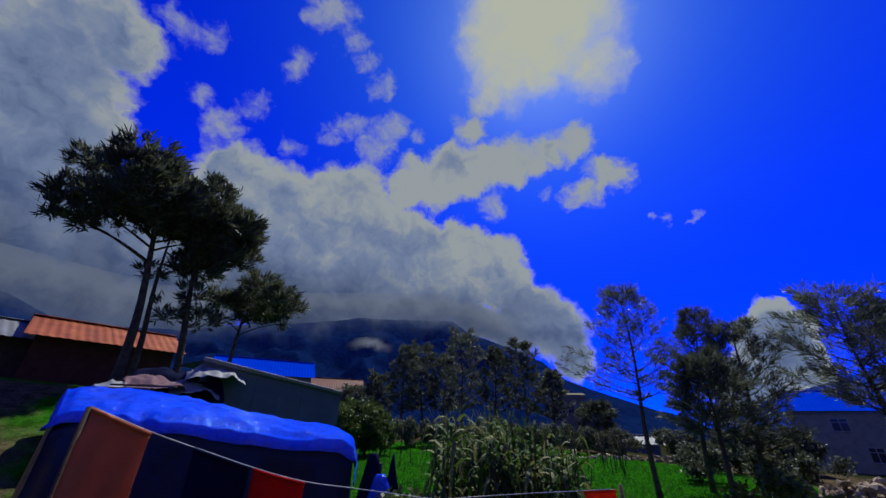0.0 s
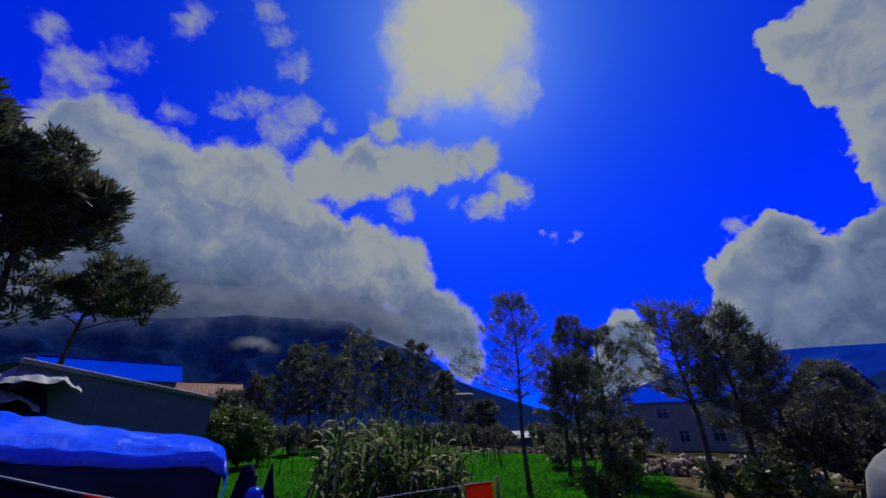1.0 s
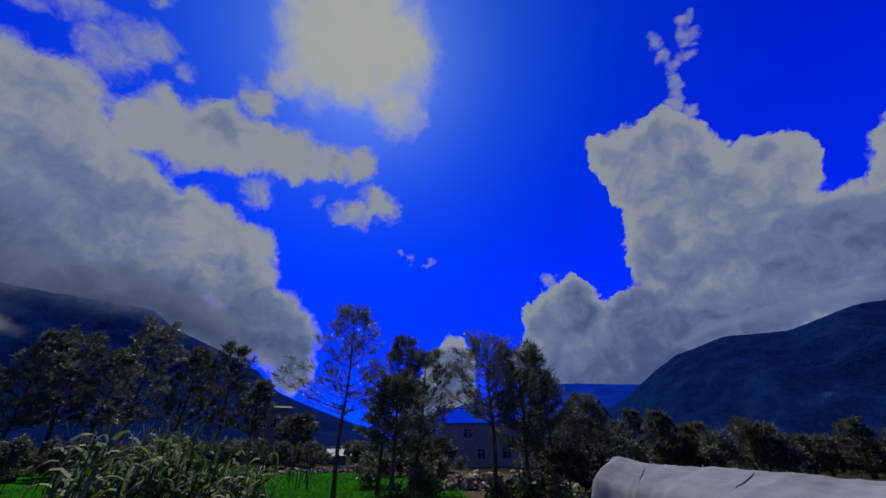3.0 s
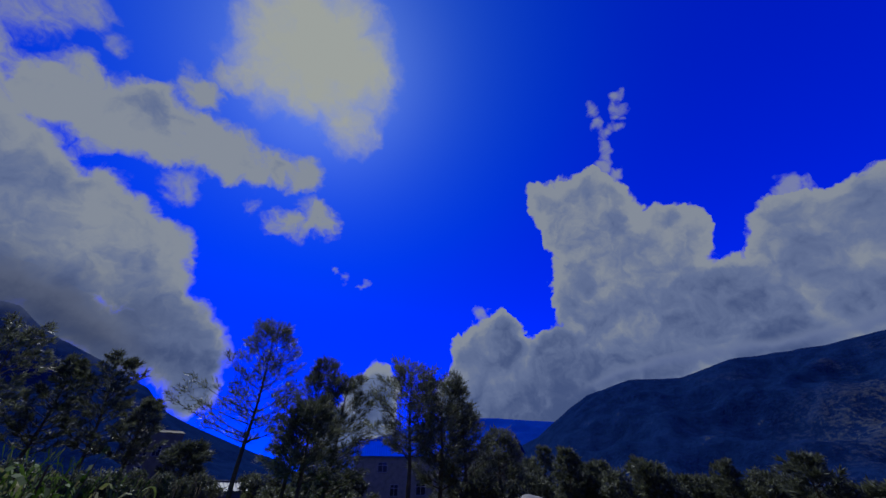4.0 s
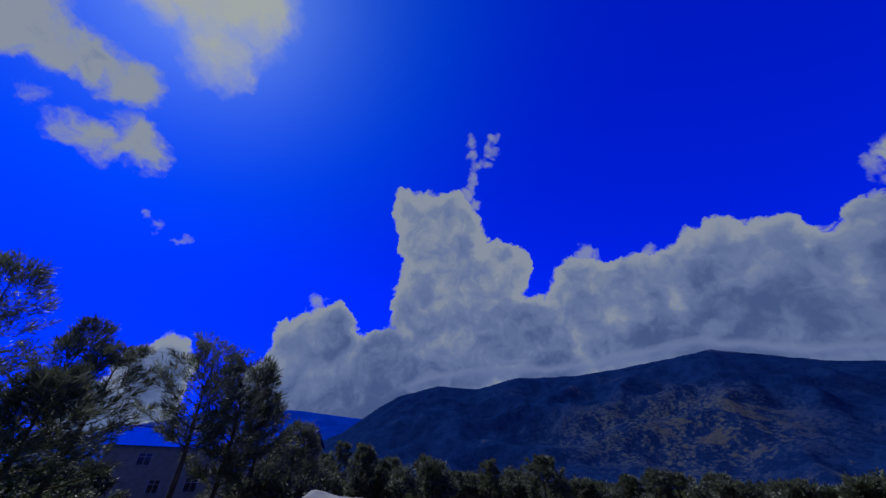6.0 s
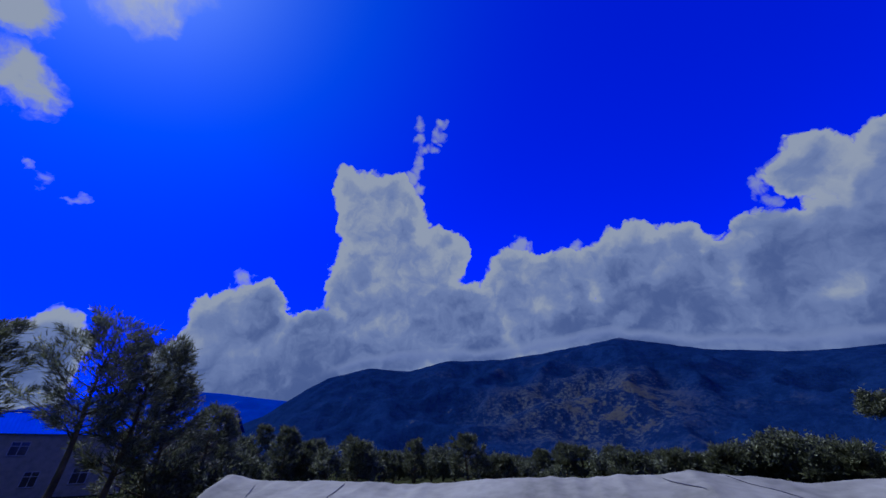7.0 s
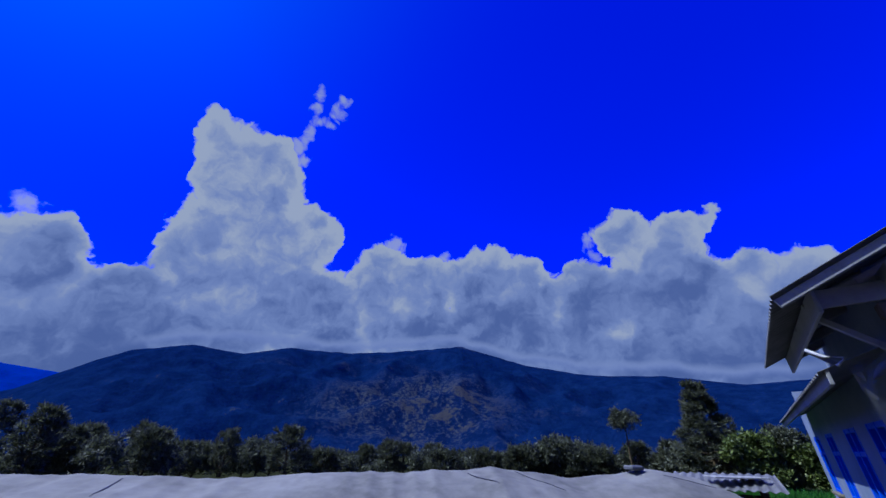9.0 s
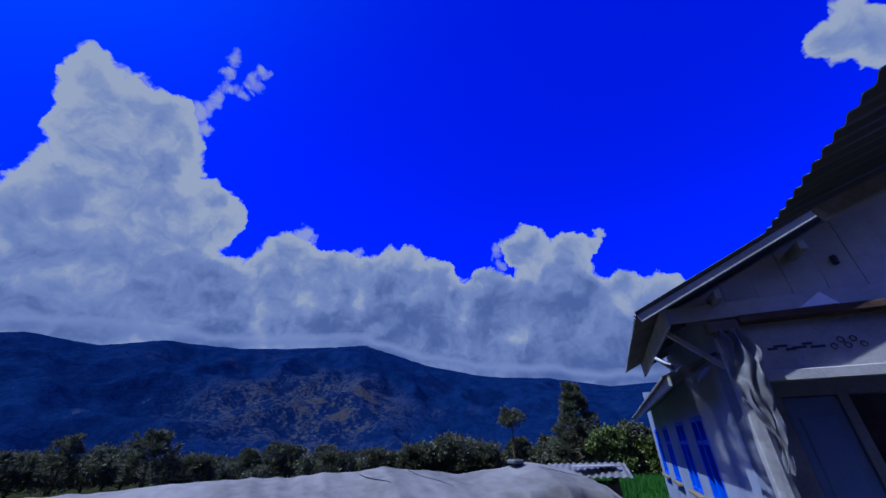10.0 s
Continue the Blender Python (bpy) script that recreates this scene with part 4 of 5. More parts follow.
house("house", spot(48.3, 60, -1.7), -48.3 + 4, 12.6, 8.0, 5.5, 2.0, PLASTER, BLUE_ROOF, "two-storey grey plastered house with blue sheet roof", [(3.0, 4.3, 3.5, 4.7), (8.2, 9.5, 1.0, 2.4), (4.8, 5.9, 0.9, 2.2), (10.4, 11.4, 3.5, 4.7)])
house("house", spot(61.3, 72, -1.2), -61 - 28, 8, 7.0, 6.2, 2.4, CONCRETE, BLUE_ROOF, "tall grey house with a blue gabled roof among trees", [(2.0, 3.2, 3.6, 4.8), (4.8, 6.0, 3.6, 4.8)])
house("house", spot(-25.2, 46, 3.0), 25.0, 9.6, 6, 2.8, 1.7, PLASTER, BLUE_ROOF, "low house with a bright blue sheet roof", [(2.0, 3.1, 1.0, 2.1), (6.0, 7.1, 1.0, 2.1)])
house("house", spot(-15.2, 56, 2.7), 15.2, 6.6, 6, 2.6, 1.6, PLASTER, RED_ROOF, "small house with a dull red roof", [(1.6, 2.6, 1.0, 2.0), (4.0, 5.0, 1.0, 2.0)])
house("barn", spot(-42.8, 24, 2.3), 42.8 + 6, 4.7, 5, 2.1, 1.0, RED_WOOD, RUST_ROOF, "dark red timber barn with a rusty orange sheet roof", category="barn")
house("shed", spot(-52.0, 24, 2.6), 55, 3.2, 4, 1.7, 0.8, DARK_WOOD, ZINC, "weathered shed with a pale sheet roof", category="shed")
house("building", spot(18.6, 85, 0.0), -18.6 + 10, 6.2, 6, 7.4, 0.5, CONCRETE, CONCRETE, "unfinished concrete building on the slope", [(0.7, 1.9, 3.9, 5.4), (2.5, 3.7, 3.9, 5.4), (4.2, 5.4, 3.9, 5.4), (0.7, 1.9, 1.0, 2.5), (4.2, 5.4, 1.0, 2.5)], over=0.1, overhang_end=0.1, category="building")
house("hut", spot(26.4, 40, -0.7), -26.4 + 15, 3.0, 2.4, 1.2, 0.5, GREY_SHEET, GREY_SHEET, "small metal hut with a dull roof beyond the field", category="hut")


def long_shed():
    """The dark lean-to shed behind the blue tarpaulin."""
    a, b = spot(-32.5, 11.2, 0.9), spot(-14.4, 13.2, 0.7)
    ob = empty("lean_to_shed", a, "dark grey sheet-metal shed with a pale sloping roof edge", "shed")
    run = Vector((b.x - a.x, b.y - a.y, 0))
    ob.rotation_euler = (0, 0, math.atan2(run.y, run.x))
    n = 6
    L = run.length
    for i in range(n):
        x0, x1 = L * i / n, L * (i + 1) / n
        bm = bmesh.new()
        h0, h1 = 2.0 - 0.5 * i / n, 2.0 - 0.5 * (i + 1) / n
        low = 0.0 if i < n - 1 else 0.55
        y = 0.004 * (i % 2)
        vs = [bm.verts.new(p) for p in ((x0, y, low), (x1 - 0.004, y, low), (x1 - 0.004, y, h1), (x0, y, h0), (x0, y + 0.03, low), (x1 - 0.004, y + 0.03, low), (x1 - 0.004, y + 0.03, h1), (x0, y + 0.03, h0))]
        for q in ((0, 1, 2, 3), (7, 6, 5, 4), (0, 4, 5, 1), (1, 5, 6, 2), (2, 6, 7, 3), (3, 7, 4, 0)):
            bm.faces.new([vs[k] for k in q])
        part("wall_panel", bm, GREY_SHEET, ob)
    for x in (0.1, L / 2, L - 0.12):
        part("post", box(0.09, 0.09, 1.5, (x, 0.09, 0), bevel=0.01), DARK_WOOD, ob)
    bm = box(L + 0.1, 0.06, 0.10, (L / 2, -0.05, 0), bevel=0.01)
    bmesh.ops.transform(bm, matrix=Matrix.Translation((0, 0, 1.97)) @ Matrix.Rotation(math.atan2(0.5, L), 4, "Y"), verts=bm.verts)
    part("roof_edge", bm, EDGE_PAINT, ob, "pale weathered edge board")
    ang = math.atan2(-0.5, L)
    m = Matrix.Translation((0, -0.12, 2.02)) @ Matrix.Rotation(-ang, 4, "Y")
    for i in range(3):
        sheet(ob, m @ Matrix.Translation((i * L / 3, 0, 0.004 * (i % 2))), L / 3 + 0.02, 2.2, ZINC, "pale weathered roof sheet")


EDGE_PAINT = material("pale_edge_board", [(0.20, 0.20, 0.19), (0.30, 0.30, 0.29)], 3, 0.7, bump=0.2)
long_shed()


# ---- draped tarpaulins ----
def drape(name, at, turn, w, profile, mat, label, seed, nx=90, sag=0.05, ends=0.5, category="tarpaulin", wrinkle=0.03, height_along=None, fold=0.0, drop=0.97, rounds=3):
    """Cloth over a stack: profile is (y, z) from the far foot over the top to the near foot; ends close down to the ground."""
    pts = []
    for (y0, z0), (y1, z1) in zip(profile, profile[1:]):
        k = max(2, int(math.hypot(y1 - y0, z1 - z0) / 0.07))
        pts += [(y0 + (y1 - y0) * i / k, z0 + (z1 - z0) * i / k) for i in range(k)]
    pts.append(profile[-1])
    for _ in range(rounds):
        pts = [pts[0]] + [((a[0] + 2 * b[0] + c[0]) / 4, (a[1] + 2 * b[1] + c[1]) / 4) for a, b, c in zip(pts, pts[1:], pts[2:])] + [pts[-1]]
    top = max(z for _, z in pts)
    verts, faces = [], []
    for i in range(nx + 1):
        u = i / nx
        x = (u - 0.5) * w
        edge = min(u, 1 - u) * w
        close = 1 - ease(edge, 0, ends)
        lift = height_along(u) if height_along else 1.0
        for y, z in pts:
            q = Vector((x * 1.3, y * 1.3, seed))
            dz = (noise.noise(q) * sag + noise.noise(q * 3.7) * wrinkle + abs(noise.noise(q * 7.1)) * wrinkle * 0.6) * (z / top)
            dy = noise.noise(Vector((x * 5, z * 0.8, seed + 4))) * wrinkle * 1.6 * (1 - z / top * 0.6)
            dy += math.sin(x * 13 + 4 * noise.noise(Vector((x * 0.8, 0, seed)))) * fold * (1 - 0.9 * (z / top) ** 3)
            crease = (0.5 + 0.5 * math.sin(x * 6.3 + 3 * noise.noise(Vector((x * 0.7, y * 2.2, seed + 9))))) ** 14
            dz -= crease * fold * 0.25 * (z / top) ** 2
            zz = z * lift * (1 - close ** 2.2 * drop) + dz
            xx = x + (1 if u > 0.5 else -1) * close * 0.10 * (1 - z / top)
            verts.append((xx, y * (1 - 0.10 * close) + dy, max(zz, -0.05)))
    m = len(pts)
    for i in range(nx):
        for j in range(m - 1):
            a = i * m + j
            faces.append((a, a + 1, a + m + 1, a + m))
    ob = mesh_object(name, verts, faces, mat, True)
    mod = ob.modifiers.new("cloth", "SOLIDIFY")
    mod.thickness = 0.008
    ob.location = at
    ob.rotation_euler = (0, 0, radians(turn))
    return tagged(ob, label, category)


A, B = spot(-38.6, 7.0, 0), spot(-13.4, 5.6, 0)
mid = (A + B) / 2
stack_turn = math.degrees(math.atan2(B.y - A.y, B.x - A.x))
stack = empty("covered_stack", mid, "long stack under a glossy blue tarpaulin, its sides coloured as shaded", "tarpaulin")
stack.rotation_euler = (0, 0, radians(stack_turn))


def stack_cloth(name, mat, label, hang, grow, lower, seed, fold, crumple):
    """Cloth laid over the skewed stack; hang: how far it falls at the left end, the right end, the near side and the far side."""
    def spread(lo, hi, inner):
        k0, k1 = max(2, int(lo / 0.06)), max(2, int(hi / 0.06))
        return [-lo * (1 - i / k0) for i in range(k0)] + [0.0] + [(i + 0.5) / inner for i in range(inner)] + [1.0] + [1.0 + hi * (i + 1) / k1 for i in range(k1)]

    us, vs = spread(hang[0], hang[1], 90), spread(hang[2], hang[3], 44)
    verts, faces = [], []
    for u in us:
        for v in vs:
            cu, cv = min(1.0, max(0.0, u)), min(1.0, max(0.0, v))
            du, dv = u - cu, v - cv
            x0, x1 = -1.52 - 1.90 * cv, 1.92 - 0.60 * cv
            x, y = x0 + (x1 - x0) * cu, -0.97 + 1.92 * cv
            top = (1.60 - 0.22 * ease(cu, 0.05, 1.0)) * (1 - cv) + (1.97 - 0.50 * ease(cu, 0.15, 1.0) - 0.05 * ease(cu, 0.9, 1.0)) * cv + 0.035 * math.sin(math.pi * cv)
            fall = max(abs(du), abs(dv))
            edge = 0.05 * ease(min(cu, 1 - cu) * 3.6, 0.0, 0.16) + 0.05 * ease(min(cv, 1 - cv) * 1.9, 0.0, 0.16)
            out = grow + 0.05 * ease(fall, 0.0, 0.12) + fall * 0.05
            wave = math.sin(x * 9 + 5 * noise.noise(Vector((x * 0.9, y, seed)))) * 0.6 + noise.noise(Vector((x * 4.0, y * 4.0, seed))) * 0.9
            out += fold * wave * ease(fall, 0.02, 0.5)
            q = Vector((x * 1.4, y * 1.4, seed))
            dents = noise.noise(q) * 0.022 + (0.5 - abs(noise.noise(q * 2.3 + Vector((y, 0, 0))))) * crumple + noise.noise(q * 5.1) * crumple * 0.35
            x += (1 if du > 0 else -1 if du < 0 else 0) * out
            y += (1 if dv > 0 else -1 if dv < 0 else 0) * out
            ragged = 1 + 0.35 * noise.noise(Vector((x * 1.7, y * 1.7, seed + 8))) if lower else 1.0
            verts.append((x, y, max(-0.04, top - 0.10 + edge + (dents if fall == 0 else dents * 0.5) - fall * ragged)))
    m = len(vs)
    for i in range(len(us) - 1):
        for j in range(m - 1):
            faces.append((i * m + j, (i + 1) * m + j, (i + 1) * m + j + 1, i * m + j + 1))
    ob = mesh_object(name, verts, faces, mat, True)
    ob.modifiers.new("cloth", "SOLIDIFY").thickness = 0.006
    return under(ob, stack, label)


stack_cloth("skirt", TARP_SHADED, "lower sheet hanging in folds, its shade painted as dark navy", (1.9, 1.9, 1.9, 1.9), -0.06, False, 3, 0.05, 0.02)
cover = stack_cloth("cover", BLUE_TARP, "crumpled shiny bright blue top sheet", (0.13, 0.30, 0.10, 0.2), 0.0, True, 5, 0.05, 0.05)
cover.location = (0, 0, 0.04)

OLD_PINK = material("faded_pink_cloth", [(0.10, 0.05, 0.06), (0.20, 0.11, 0.12)], 3, 0.9, bump=0.3)
tent = empty("collapsed_tent", spot(-34.6, 11.6), "sagging dark tent with torn pale sheets by the shed", "tent")
tent.rotation_euler = (0, 0, radians(34.6))
for k, (w, x, z, mat, words) in enumerate(((2.5, 0.0, 1.62, NAVY, "dark sagging sheet"), (1.3, 0.75, 1.80, EDGE_PAINT, "torn pale sheet"), (1.0, 0.30, 1.42, EDGE_PAINT, "crumpled pale sheet"), (1.2, -0.45, 1.46, OLD_PINK, "faded pink crumpled sheet"), (0.9, -1.05, 1.30, EDGE_PAINT, "crumpled pale sheet"))):
    ob = drape("sheet", (x, -0.15 * k, 0.0), 8 * k - 6, w, [(1.0, 0.0 if k == 0 else z - 0.35), (0.25, z), (0.0, z + 0.05), (-0.3, z - 0.05), (-0.8, 0.0 if k == 0 else z - 0.22)], mat, words, 20 + k, nx=40, sag=0.12, ends=0.5, drop=0.5 if k == 0 else 0.10, wrinkle=0.10, fold=0.04)
    ob.parent = tent
    del ob["category"]
for x in (-0.9, 0.0, 0.9):
    part("pole", box(0.05, 0.05, 1.2, (x, 0, 0)), DARK_WOOD, tent)
def white_cover():
    """Plastic sheeting pulled over poles: a sagging ridge, a gentle near slope, sides hanging in sharp irregular folds."""
    ob = empty("white_tarpaulin", spot(106.5, 4.6, 0), "white plastic tarpaulin stretched over a low ridged frame", "tarpaulin")
    ob.rotation_euler = (0, 0, radians(-106.5))
    along = (-4.4, -4.0, -3.3, -2.4, -1.7, -1.2, 0.0, 0.9, 1.35, 1.75, 2.3, 2.8, 3.2, 3.6, 4.0, 4.4)
    crest = (1.37, 1.37, 1.295, 1.30, 1.272, 1.28, 1.335, 1.365, 1.392, 1.35, 1.288, 1.335, 1.385, 1.36, 1.27, 1.16)
    across = [(0.95, -1.4), (0.88, -0.5), (0.35, -0.08), (0.0, 0.0), (-0.5, -0.11), (-0.74, -0.22), (-0.84, -0.42), (-0.92, -1.4)]
    ys = []
    for (y0, z0), (y1, z1) in zip(across, across[1:]):
        k = max(2, int(math.hypot(y1 - y0, z1 - z0) / 0.06))
        ys += [(y0 + (y1 - y0) * i / k, z0 + (z1 - z0) * i / k) for i in range(k)]
    ys.append(across[-1])

    def point(x, y, dz):
        ridge = float(np.interp(x, along, crest))
        side = ease(-dz, 0.04, 0.5)
        pleat = 1 - 2 * abs(noise.noise(Vector((x * 1.5, 0.25 * y, 4.0)))) ** 0.7
        tuck = 1 - 2 * abs(noise.noise(Vector((x * 4.3, 0.3 * y, 9.0))))
        end = 1 - ease(min(x + 4.25, 4.4 - x), 0.0, 0.22)
        deep = (pleat * 0.7 + tuck * 0.3) * (0.02 + 0.10 * side)
        z = ridge + dz + (pleat * 0.016 + tuck * 0.010) * (1 - side) + noise.noise(Vector((x * 0.9, y * 2.2, 2.0))) * 0.03
        z -= end ** 2 * 0.12
        return Vector((x + 0.45 * max(0.0, -y) * ease(-x, 2.6, 4.25) + 0.03 * noise.noise(Vector((y * 3, dz * 2, 6.0))), y * (1 - 0.25 * end ** 2) + (deep if y > 0.1 else -deep if y < -0.1 else 0.0), max(z, -0.04)))

    n, m = 330, len(ys)
    rows = [[point(-4.25 + 8.65 * i / n, y, dz) for y, dz in ys] for i in range(n + 1)]
    for end in (0, -1):
        skirt = [[Vector((p.x + (-1 if end == 0 else 1) * (0.02 + 0.10 * k / 14 + 0.05 * math.sin(p.y * 9) * k / 14), p.y, max(-0.04, p.z - 1.45 * k / 14))) for p in rows[end]] for k in range(1, 15)]
        rows = skirt[::-1] + rows if end == 0 else rows + skirt
    verts = [p for row in rows for p in row]
    faces = [(i * m + j, i * m + j + 1, (i + 1) * m + j + 1, (i + 1) * m + j) for i in range(len(rows) - 1) for j in range(m - 1)]
    top = under(mesh_object("plastic_sheet", verts, faces, WHITE_TARP, True), ob, "creased white plastic")
    top.modifiers.new("cloth", "SOLIDIFY").thickness = 0.005
    # thin dark tapered strips lying just above the near slope
    for x0, y0, x1, y1, w in ((1.05, -0.10, 1.33, -0.62, 0.016), (-3.55, -0.18, -3.35, -0.70, 0.012), (3.35, -0.25, 3.85, -0.42, 0.016), (-2.35, -0.10, -2.30, -0.55, 0.010), (1.62, -0.05, 2.0, -0.5, 0.006)):
        strip, quads = [], []
        for i in range(11):
            t = i / 10
            x, y = x0 + (x1 - x0) * t, y0 + (y1 - y0) * t
            half = w * math.sin(math.pi * (0.08 + 0.84 * t)) * 0.6
            c = point(x, y, float(np.interp(-y, [0, 0.5, 0.74], [0, -0.11, -0.22]))) + Vector((0, 0, 0.009))
            c.y = y
            strip += [c + Vector((half, 0, 0)), c - Vector((half, 0, 0))]
            if i:
                quads.append((2 * i - 2, 2 * i - 1, 2 * i + 1, 2 * i))
        dark_strip = under(mesh_object("dark_strip", strip, quads, INK), ob, "thin dark strip on the plastic")
        dark_strip.modifiers.new("edge", "SOLIDIFY").thickness = 0.004
    v, f = tube_data([(x, 0.02, float(np.interp(x, along, crest)) - 0.08) for x in (-3.9, -3.3, -1.7, 0.0, 1.35, 2.3, 3.2, 4.2)], [0.03] * 8, 8)
    under(mesh_object("ridge_pole", v, f, DARK_WOOD, True), ob)
    for x in (-3.8, 0.0, 4.0):
        part("post", box(0.07, 0.07, 1.15, (x, 0, 0)), DARK_WOOD, ob)
    weight = part("flat_weight", box(0.20, 0.14, 0.05, (0, 0, 0), 12, 0.02), GREY_SHEET, ob, "flat grey weight")
    weight.location = (3.12, -0.06, 1.385)


white_cover()


# ---- flags on a cord ----
def flag_line():
    azs = np.linspace(-52, 23.6, 401)
    far = np.interp(azs, [-52, -40, -20, 0, 24], [2.2, 2.2, 2.4, 2.8, 3.6])
    low = np.interp(azs, [-52, -41.8, -35.6, -24, -17.5, 0, 19.4, 24], [4.6, 0.8, -1.8, -5.6, -7.3, -9.2, -7.3, -6.7])
    soft = np.ones(31) / 31
    low = np.convolve(np.pad(low, 15, mode="edge"), soft, mode="valid")
    samples = [Vector(spot(a, r, 1.6 + r * math.tan(radians(e)))) for a, r, e in zip(azs, far, low)]
    cord = mesh_object("cord", *tube_data(samples[54::6], [0.0028] * len(samples[54::6]), 5), CORD, True)
    garland = empty("flag_garland", (0, 0, 0), "cloth flags hanging along a thin white cord", "flags")
    under(cord, garland)
    stake = mesh_object("flag_stake", *tube_data([Vector(spot(23.7, 3.6, -0.1)), Vector(spot(23.7, 3.6, 1.2))], [0.02, 0.016], 7), DARK_WOOD, True)
    tagged(stake, "short wooden stake holding the flag cord", "stake")

    first = samples[54]
    stick = mesh_object("flag_stick", *tube_data([first + Vector((0, 0, -0.004)), Vector((first.x, first.y, -0.1))], [0.011, 0.014], 7), DARK_WOOD, True)
    tagged(stick, "thin wooden stick carrying the salmon flag", "stake")

    def nearest(az):
        return min(range(401), key=lambda i: abs(math.degrees(math.atan2(samples[i].x, samples[i].y)) - az))

    for az0, az1, drop, mat, words, skew in ((-41.8, -35.6, 0.36, SALMON, "salmon orange cloth flag hanging from the cord", 0.0), (-30.9, -24.3, 0.36, NAVY, "dark navy cloth flag hanging from the cord", 0.0), (-23.9, -17.5, 0.36, RED, "bright red cloth flag hanging from the cord", 0.0), (19.2, 23.0, 0.34, ORANGE, "vivid orange cloth flag hanging from the cord", 0.02)):
        i0, i1 = nearest(az0), nearest(az1)
        p0, p1 = samples[i0], samples[i1]
        nx, nz = 12, 12
        side = (p1 - p0).normalized().cross(Vector((0, 0, 1))).normalized()
        verts, faces = [], []
        for i in range(nx + 1):
            top = samples[i0 + round((i1 - i0) * i / nx)]
            for j in range(nz + 1):
                t = j / nz
                wave = math.sin(i * 0.9 + t * 2) * 0.018 * t + math.sin(i * 0.4 + 1) * 0.02 * t
                verts.append(top + Vector((0, 0, -drop * t)) + (p1 - p0).normalized() * skew * t + side * wave)
        for i in range(nx):
            for j in range(nz):
                q = i * (nz + 1) + j
                faces.append((q, q + 1, q + nz + 2, q + nz + 1))
        flag = mesh_object("cloth_flag", verts, faces, mat, True)
        mod = flag.modifiers.new("cloth", "SOLIDIFY")
        mod.thickness = 0.004
        under(flag, garland, words)
        hem = mesh_object("hem", *tube_data([v + Vector((0, 0, -0.01)) for v in verts[::nz + 1]], [0.009] * (nx + 1), 6), mat, True)
        under(hem, flag)


flag_line()


# ---- the porch building ----
def porch_building():
    """Local x runs to the right of the wall line, local y away along the building."""
    ob = empty("porch_building", (0, 0, 0), "grey painted building with ribbed metal roof and open porch", "building")
    ob.rotation_euler = (0, 0, radians(-154))
    # side wall: along y, seen face looks to -x
    side = Matrix.Translation((1.08, 12.8, 0)) @ Matrix.Rotation(radians(-90), 4, "Z")
    holes = [(12.8 - a - 0.42, 12.8 - a + 0.42, 0.9, 1.9) for a in (11.7, 9.8, 7.75, 6.2)]
    wall_with_openings(ob, "wall", side, 8.4, 2.35, 0.2, holes, SIDE_PAINT)
    for o in holes:
        window(ob, side, *o, BLUE_FRAME, 1, "bright blue window frame")
    part("upper_wall", box(0.18, 3.1, 0.6, (1.2, 5.75, 2.35), bevel=0), SIDE_PAINT, ob)
    part("wall", box(4.2, 0.2, 2.9, (3.2, 12.7, 0), bevel=0), SIDE_PAINT, ob)
    # low eave over the side wall
    rise = radians(20)
    for i in range(4):
        a0, a1 = 4.3 + i * 1.82, 4.3 + (i + 1) * 1.82
        m = Matrix.Translation((0.58, a1 + 0.01, 2.17 + 0.003 * (i % 2))) @ Matrix.Rotation(radians(-90), 4, "Z") @ Matrix.Rotation(rise, 4, "X")
        sheet(ob, m, a1 - a0 + 0.02, 2.2, ZINC, pitch=0.15, depth=0.025)
    part("eave_board", box(0.03, 7.3, 0.12, (0.64, 7.95, 2.08), bevel=0.005), PAINTED_BOARD, ob)
    # porch roof with its gable end towards the field
    rise = radians(25)
    for i in range(3):
        a0, a1 = 3.60 + i * 1.13, 3.60 + (i + 1) * 1.13
        m = Matrix.Translation((0.43, a1 + 0.01, 2.65 + 0.004 * (i % 2))) @ Matrix.Rotation(radians(-90), 4, "Z") @ Matrix.Rotation(rise, 4, "X")
        sheet(ob, m, a1 - a0 + 0.02, 4.4, ZINC, pitch=0.11, depth=0.026)
    for a in (4.25, 5.1, 6.0, 6.8):
        bm = box(0.07, 3.9, 0.09, (0, 2.2, 0), bevel=0.008)
        bmesh.ops.transform(bm, matrix=Matrix.Translation((0.48, a, 2.54)) @ Matrix.Rotation(radians(-90), 4, "Z") @ Matrix.Rotation(rise, 4, "X"), verts=bm.verts)
        part("rafter", bm, PAINTED_BOARD, ob)
    for x, z in ((1.15, 2.73), (1.9, 3.07)):
        part("purlin", box(0.06, 3.5, 0.09, (x, 5.5, z), bevel=0.006), PAINTED_BOARD, ob)
    part("fascia", box(0.03, 3.05, 0.20, (0.70, 5.35, 2.54), bevel=0.006), GABLE_PAINT, ob, "pale board hung under the eave")
    part("tie_board", box(3.5, 0.03, 0.15, (2.45, 3.98, 2.605), bevel=0.006), GABLE_PAINT, ob, "pale board along the foot of the gable")
    part("beam_end", box(0.25, 0.10, 0.11, (1.13, 3.94, 2.46), bevel=0.012), RAW_WOOD, ob, "raw pinkish beam end")
    # small dark box added for a black mark on the gable
    part("wall_mark", box(0.035, 0.05, 0.09, (2.17, 3.99, 2.97), 20, 0.01), INK, ob, "small black mark")
    for y in (4.3, 5.6):
        bm = box(0.05, 0.05, 0.62, (0, 0, 0), bevel=0.006)
        bmesh.ops.transform(bm, matrix=Matrix.Translation((1.14, y, 2.22)) @ Matrix.Rotation(radians(-46), 4, "Y"), verts=bm.verts)
        part("brace", bm, GABLE_PAINT, ob)
